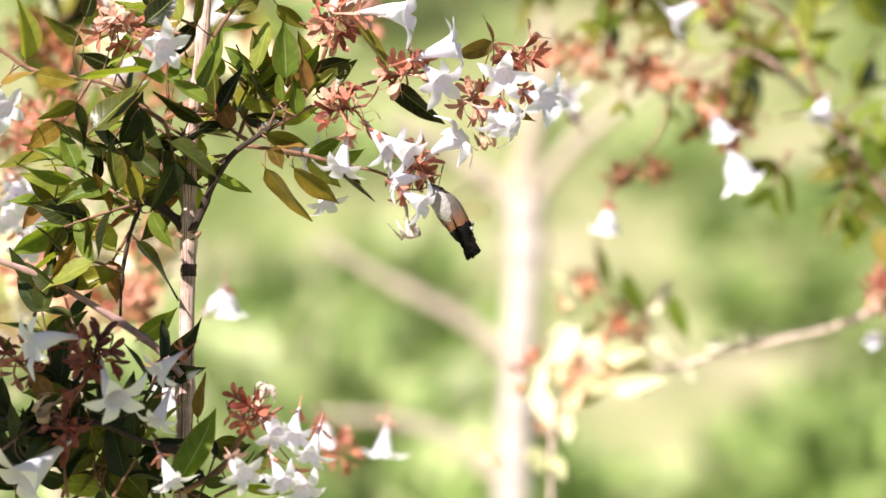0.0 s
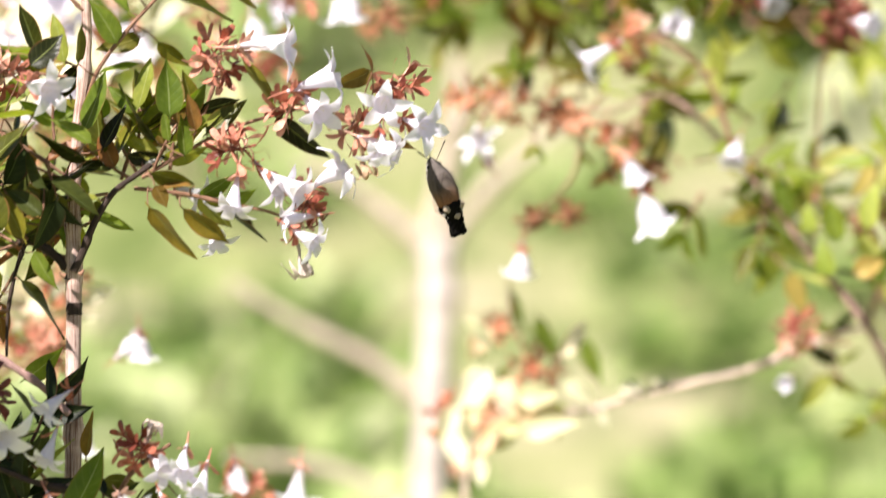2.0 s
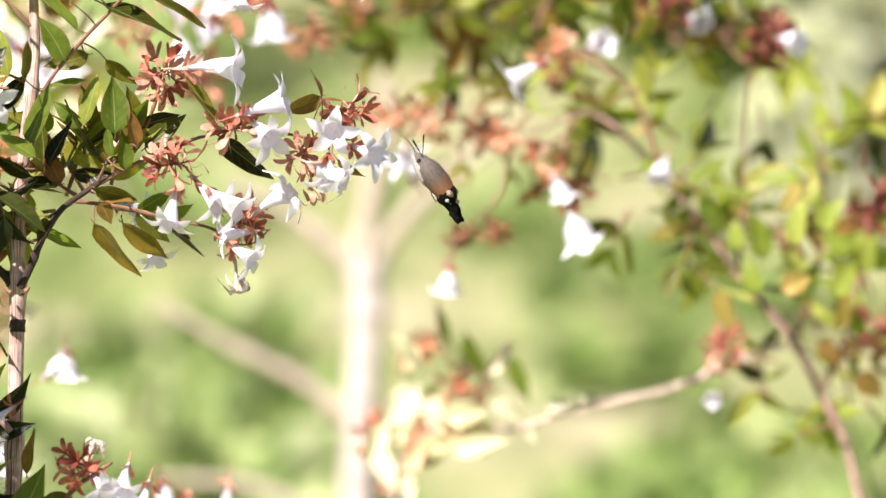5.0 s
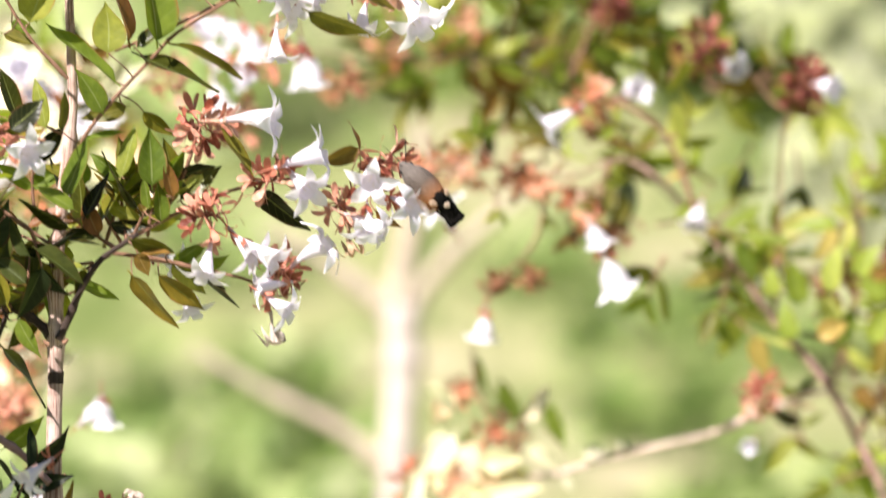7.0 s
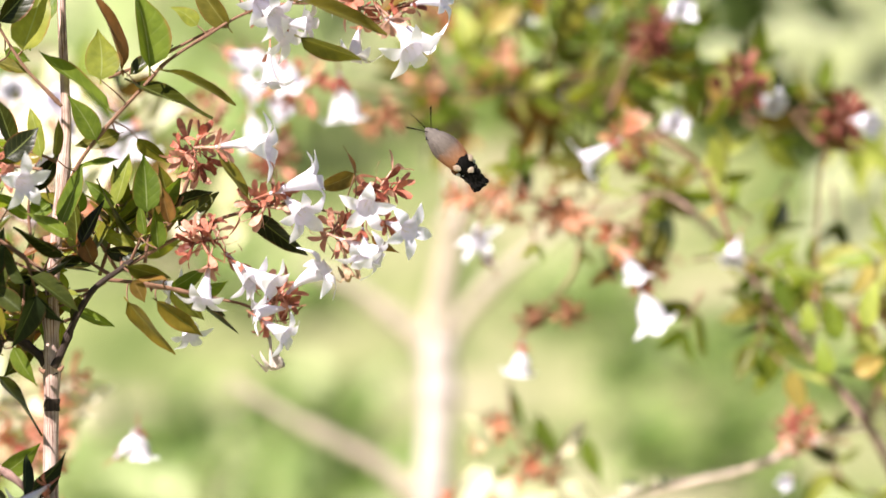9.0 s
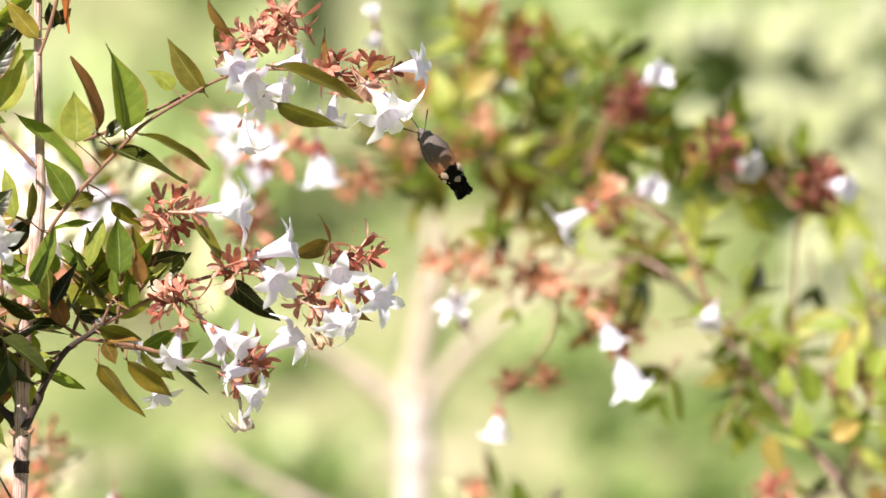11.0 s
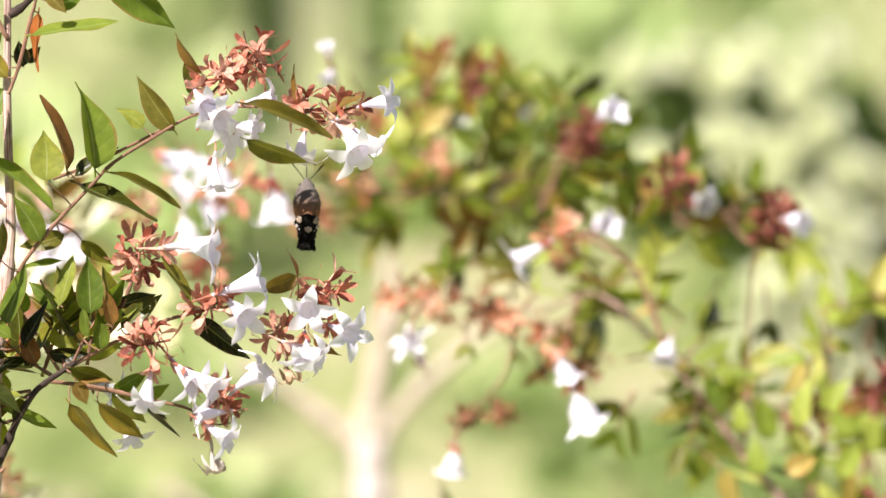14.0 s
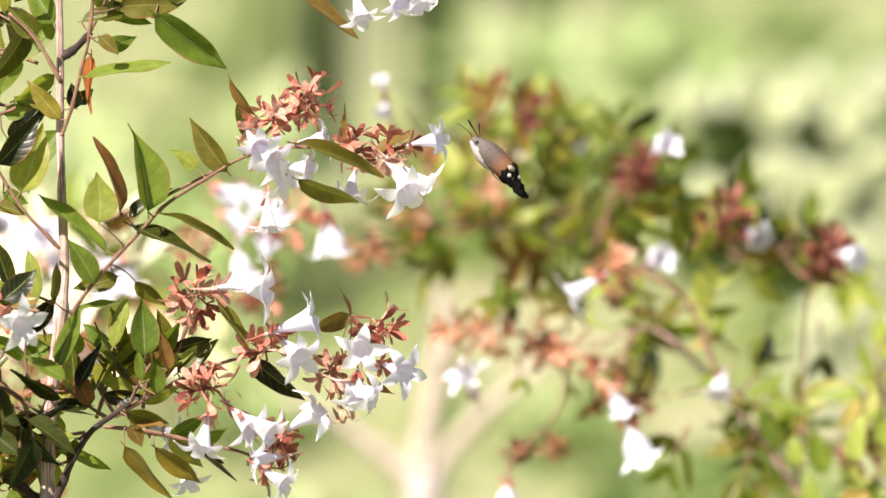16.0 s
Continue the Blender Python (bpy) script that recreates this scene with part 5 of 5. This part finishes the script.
    for k in range(90):
        a = radians(rg.uniform(-30, 30))
        ln, layer = rg.uniform(0.85, 1.04), rg.uniform(-1, 1)
        b = lathe([(y * mm * ln, r * mm) for y, r in ((0, 0.5), (-2.0, 0.8), (-3.8, 0.85), (-5.0, 0.75), (-5.4, 0.2))], 0.9, 6, 0.08, 20 + k)
        bmesh.ops.rotate(b, verts=b.verts, cent=(0, 0, 0), matrix=Matrix.Rotation(layer * 0.75 + 0.2, 3, "X"))
        bmesh.ops.rotate(b, verts=b.verts, cent=(0, 0, 0), matrix=Matrix.Rotation(a * 0.8, 3, "Z"))
        bmesh.ops.translate(b, verts=b.verts, vec=(math.sin(a) * 3.6 * mm, rg.uniform(-12.5, -10.5) * mm, droop(-0.0118) + layer * 0.0024))
        tmp = bpy.data.meshes.new("tmp")
        b.to_mesh(tmp)
        b.free()
        fan.from_mesh(tmp)
        bpy.data.meshes.remove(tmp)
    part("tail_fan", fan, fur_black, moth, "spread black tail fan")
    fore = ((0, 3), (1, 4.6), (8, 6.2), (15, 5.6), (19, 3.6), (20.5, 1.8), (18.5, -0.2), (13, -2.2), (7, -3.0), (2, -1.6), (0, -0.4))
    hind = ((0, 2), (2.5, 2.8), (9, 1.8), (13.5, -1.4), (14.6, -4.4), (12, -7.0), (7, -6.8), (3, -4.2), (0, -1.0))
    out = []
    for side in (-1, 1):
        out.append((wing(wing_brown, "forewing", fore, side), side, 1))
        out.append((wing(wing_orange, "hindwing", hind, side), side, 0))
    for ob, side, kind in out:
        tagged(ob, "grey-brown beating forewing" if kind else "orange beating hindwing")
    return out


wings = build_moth()


def moth_pose(hu, hv, tu, tv, roll, d):
    """Head and tail give the body's line; roll turns its back from upwards (0) to the viewer (90)."""
    h, t = W(hu, hv, d), W(tu, tv, d)
    line = h - t
    full = 0.0375
    if line.length < full:
        line += FWD * math.sqrt(full ** 2 - line.length ** 2) * 0.6
    y = line.normalized()
    side = FWD.cross(y).normalized()
    z = side * math.cos(radians(roll)) - FWD * math.sin(radians(roll))
    x = y.cross(z).normalized()
    z = x.cross(y)
    m = Matrix.Identity(4)
    for c, vec in enumerate((x, y, z)):
        for r in range(3):
            m[r][c] = vec[r]
    m.translation = (h + t) / 2 + y * 0.0005
    return m


# how far the branches bend out of the shrub's own sway: their middles, and (seconds, to the right, down)
BENDS = (
    ((620, 250), ((0, 0, 0), (0.5, -6, 0), (1, 8, -3), (1.5, 0, 0), (2, 14, 9), (2.5, -10, -1), (3, 21, 0), (3.5, -2, 0), (6, 3, 0), (6.5, 6, 4), (7, -5, 0), (7.5, -6, 0), (8, -1, 0), (10.5, 2, -5),
                  (11, 0, -8), (11.5, 0, 0), (12, -1, -2), (12.5, -1, 4), (13, -4, 3), (13.5, -1, 3), (14, 0, 0), (14.5, 2, -1), (15, 5, -5), (15.5, 5, 2), (16, 5, 7))),
    ((850, 150), ((0, 0, 0), (1.5, 0, 0), (2, -4, -7), (2.5, 3, 0), (3, -6, -3), (3.5, 0, 0), (6, -5, 1), (6.5, -8, -3), (7, 0, 2), (7.5, 3, -1), (8, 3, 0), (10.5, 3, 5), (11, 5, 5), (11.5, -5, 0),
                  (12, -6, 8), (12.5, 0, 0), (15.5, 0, 0), (16, -1, -3))),
    ((980, -200), ((0, 0, 0), (8, 0, 0), (10.5, 2, 10), (11, 2, 1), (12, 0, 1), (12.5, 3, 0), (13, 5, -3), (13.5, 0, -4), (14, 1, -1), (14.5, -1, 3), (15, -5, 7), (15.5, -4, -2), (16, -4, -4))),
    ((290, 90), ((0, 0, 0), (0.5, -5, 0), (1, 7, 1), (1.5, 0, 0), (2, 10, 9), (2.5, -12, -4), (3, 8, 0), (3.5, 0, 0), (7, -3, -1), (8, 1, 2), (16, 0, 0))),
    ((385, 330), ((0, 0, 0), (1.5, 0, 0), (2, -8, 0), (2.5, 0, 0), (3, -12, 7), (3.5, 0, 0), (16, 0, 0))))
STILL = ((334, 470), (330, 660), (720, -250), (500, -200), (390, -350), (410, 0), (120, 650), (500, 780), (345, 250))


def bend_branches():
    times = sorted({r[0] for _, rows in BENDS for r in rows})
    at = np.array([c for c, _ in BENDS] + list(STILL), float)
    drift = [(np.interp(times, [r[0] for r in rows], [r[1] for r in rows]), np.interp(times, [r[0] for r in rows], [r[2] for r in rows])) for _, rows in BENDS]
    k = px(2.0)
    for ob in shrub.children:
        m = ob.matrix_basis.copy()
        here = m @ (sum((v.co for v in ob.data.vertices), Vector()) / len(ob.data.vertices))
        uv = np.array([PIVOT[0] + here.dot(RIGHT) / k, PIVOT[1] - here.dot(UP) / k])
        w = np.exp(-((at - uv) ** 2).sum(1) / 110 ** 2) + 1e-6
        w /= w.sum()
        right = sum(w[i] * d[0] for i, d in enumerate(drift))
        down = sum(w[i] * d[1] for i, d in enumerate(drift))
        if max(abs(right).max(), abs(down).max()) > 1.5:
            walk(ob, [(t, Matrix.Translation((RIGHT * float(a) - UP * float(b)) * k) @ m) for t, a, b in zip(times, right, down)])


def motions():
    bend_branches()
    # the shrub in focus sways in light wind, its drift fitted to the camera's view
    walk(shrub, [(t, Matrix.Translation(W(PIVOT[0] + dx, PIVOT[1] + dy)) @ Matrix.Rotation(radians(a), 4, FWD)) for t, dx, dy, a in (
        (0, 0, 0, 0), (0.5, -2, -8, 0.49), (1, 6, -6, 0.54), (1.5, 8, -4, 0.7), (2, -52, -14, -1.07), (2.5, 25, -3, 0.89), (3, -69, -25, -0.23), (3.5, -17, -8, 0.2),
        (6, -23, -17, -0.09), (6.5, -69, -14, -1), (7, -15, -6, 0), (7.5, -39, -13, -0.25), (8, -48, -13, -0.35), (8.2, -59, -16, -0.79), (10.5, -101, -19, -0.38), (11, -98, -18, 0.16),
        (11.5, -92, -16, -0.15), (12, -94, -16, 0.08), (12.5, -94, -12, -0.2), (13, -78, -6, -0.18), (13.5, -70, -19, 0.13), (14, -70, -16, 0), (14.5, -75, -19, -0.26), (15, -71, -7, 0),
        (15.5, -59, 11, -0.12), (16, -70, -2, -0.4))])
    # the moth darts from flower to flower and hovers
    flight = (
        (0, 764, 326, 852, 460, -55, 1.985), (0.1, 766, 325, 854, 459, -55, 1.985), (0.2, 839, 265, 926, 390, 10, 2), (0.5, 820, 297, 922, 393, 10, 2), (0.8, 806, 331, 897, 452, 10, 2), (1, 930, 258, 1036, 344, 40, 2), (1.2, 1172, 54, 1341, 162, 70, 2),
        (1.5, 1035, 195, 1167, 289, 75, 2), (1.8, 900, 219, 998, 340, 60, 2), (2, 916, 202, 977, 348, 65, 2), (2.2, 954, 232, 1062, 363, 60, 2), (2.5, 1043, 239, 1166, 337, 60, 2), (2.7, 962, 217, 1044, 342, 60, 2),
        (3, 1048, 167, 1173, 281, 50, 2), (3.2, 1020, 156, 1138, 265, 40, 2), (3.5, 1091, 179, 1198, 296, 30, 2), (3.7, 1021, 192, 1125, 308, 30, 2), (5.8, 1023, 135, 1100, 260, 10, 2.01), (6, 1006, 141, 1094, 247, 0, 2.01),
        (6.2, 990, 114, 1046, 249, 0, 2.01), (6.3, 1088, 33, 1170, 100, 20, 2), (6.4, 1135, 10, 1269, 62, 20, 2), (6.5, 1030, 14, 1171, 101, 30, 2), (6.6, 1004, 7, 1139, 113, 50, 2.01), (6.8, 960, 17, 1046, 128, 70, 1.96),
        (7, 932, 97, 1038, 203, 75, 1.96), (7.2, 923, 90, 1016, 196, 75, 1.96), (7.5, 909, 77, 993, 202, 75, 1.96), (7.7, 909, 81, 1005, 191, 75, 1.96), (8, 901, 77, 974, 200, 75, 1.96), (8.2, 897, 74, 976, 178, 75, 1.96),
        (10.5, 971, -132, 1083, -26, 82, 2.02), (10.8, 937, -127, 1029, 2, 82, 2.02), (11, 939, -137, 1029, -14, 82, 2.02), (11.2, 932, -162, 1023, -44, 82, 2.02), (11.5, 949, -145, 1029, -34, 82, 2.02), (11.8, 948, -130, 1044, -10, 82, 2.02),
        (12, 1063, -165, 1177, -92, 20, 2), (12.2, 1038, -142, 1154, -42, 10, 2), (12.5, 1010, -134, 1106, -15, -15, 2), (12.7, 986, -106, 1049, 10, -30, 2), (13, 985, -124, 1035, 9, -32, 2), (13.2, 1010, -117, 1097, -8, -20, 2),
        (13.4, 873, -128, 879, -3, 80, 2.04), (13.5, 867, -142, 883, -31, 80, 2.04), (13.7, 852, -103, 869, 24, 80, 2.04), (14, 819, -106, 819, 5, 85, 2.04), (14.3, 794, -130, 794, -25, 85, 2.04), (14.4, 895, -198, 933, -101, 30, 2.03),
        (14.5, 1003, -259, 1084, -192, -10, 2), (14.6, 1031, -260, 1077, -135, -20, 2), (14.8, 1062, -273, 1168, -177, 10, 2), (15, 1024, -247, 1124, -132, 15, 2), (15.2, 1028, -243, 1113, -139, 15, 2), (15.4, 1033, -243, 1127, -133, 15, 2),
        (15.5, 1039, -241, 1141, -132, 15, 2), (15.6, 1037, -242, 1129, -131, 15, 2), (15.8, 1028, -242, 1120, -124, 15, 2), (16, 1023, -245, 1121, -145, 15, 2))
    rows = []
    for t, *q in flight:
        m = moth_pose(*q)
        if t > 0.3 and t < 15.9 and t * 2 == int(t * 2) and t not in (1, 12):
            rows += [(t - 0.034, m), (t, m), (t + 0.034, m)]      # held around each half second so that motion blur leaves it sharp
        else:
            rows.append((t, m))
    walk(moth, rows)
    # wings beat about the body's line, and lie back along it in the glides
    for ob, side, kind in wings:
        rows = []
        for k in range(-1, 482):
            t = k / 30
            fold = max(0.0, min(1.0, (t - 1.1) / 0.3)) * max(0.0, min(1.0, (3.4 - t) / 0.3))
            for t0, t1 in ((6.7, 8.3),):
                fold = max(fold, 0.3 * max(0.0, min(1.0, (t - t0) / 0.3)) * max(0.0, min(1.0, (t1 - t) / 0.3)))
            swing = math.sin(2 * math.pi * k * 4 / 15)
            beat = (34 + 57 * swing) * (1 - fold) + (-14 + 4 * swing) * fold
            sweep = (20 - 28 * swing) * (1 - fold) + (97 if kind else 90) * fold
            root = 0.0022 * (1 - fold) + 0.0006 * fold
            rows.append((t, pose(side * root, 0.008 + 0.003 * fold if kind else 0.003 + 0.005 * fold, 0.003 + 0.0028 * fold if kind else 0.0024 - 0.0034 * fold, 0, -side * beat, -side * sweep)))
        walk(ob, rows)


motions()
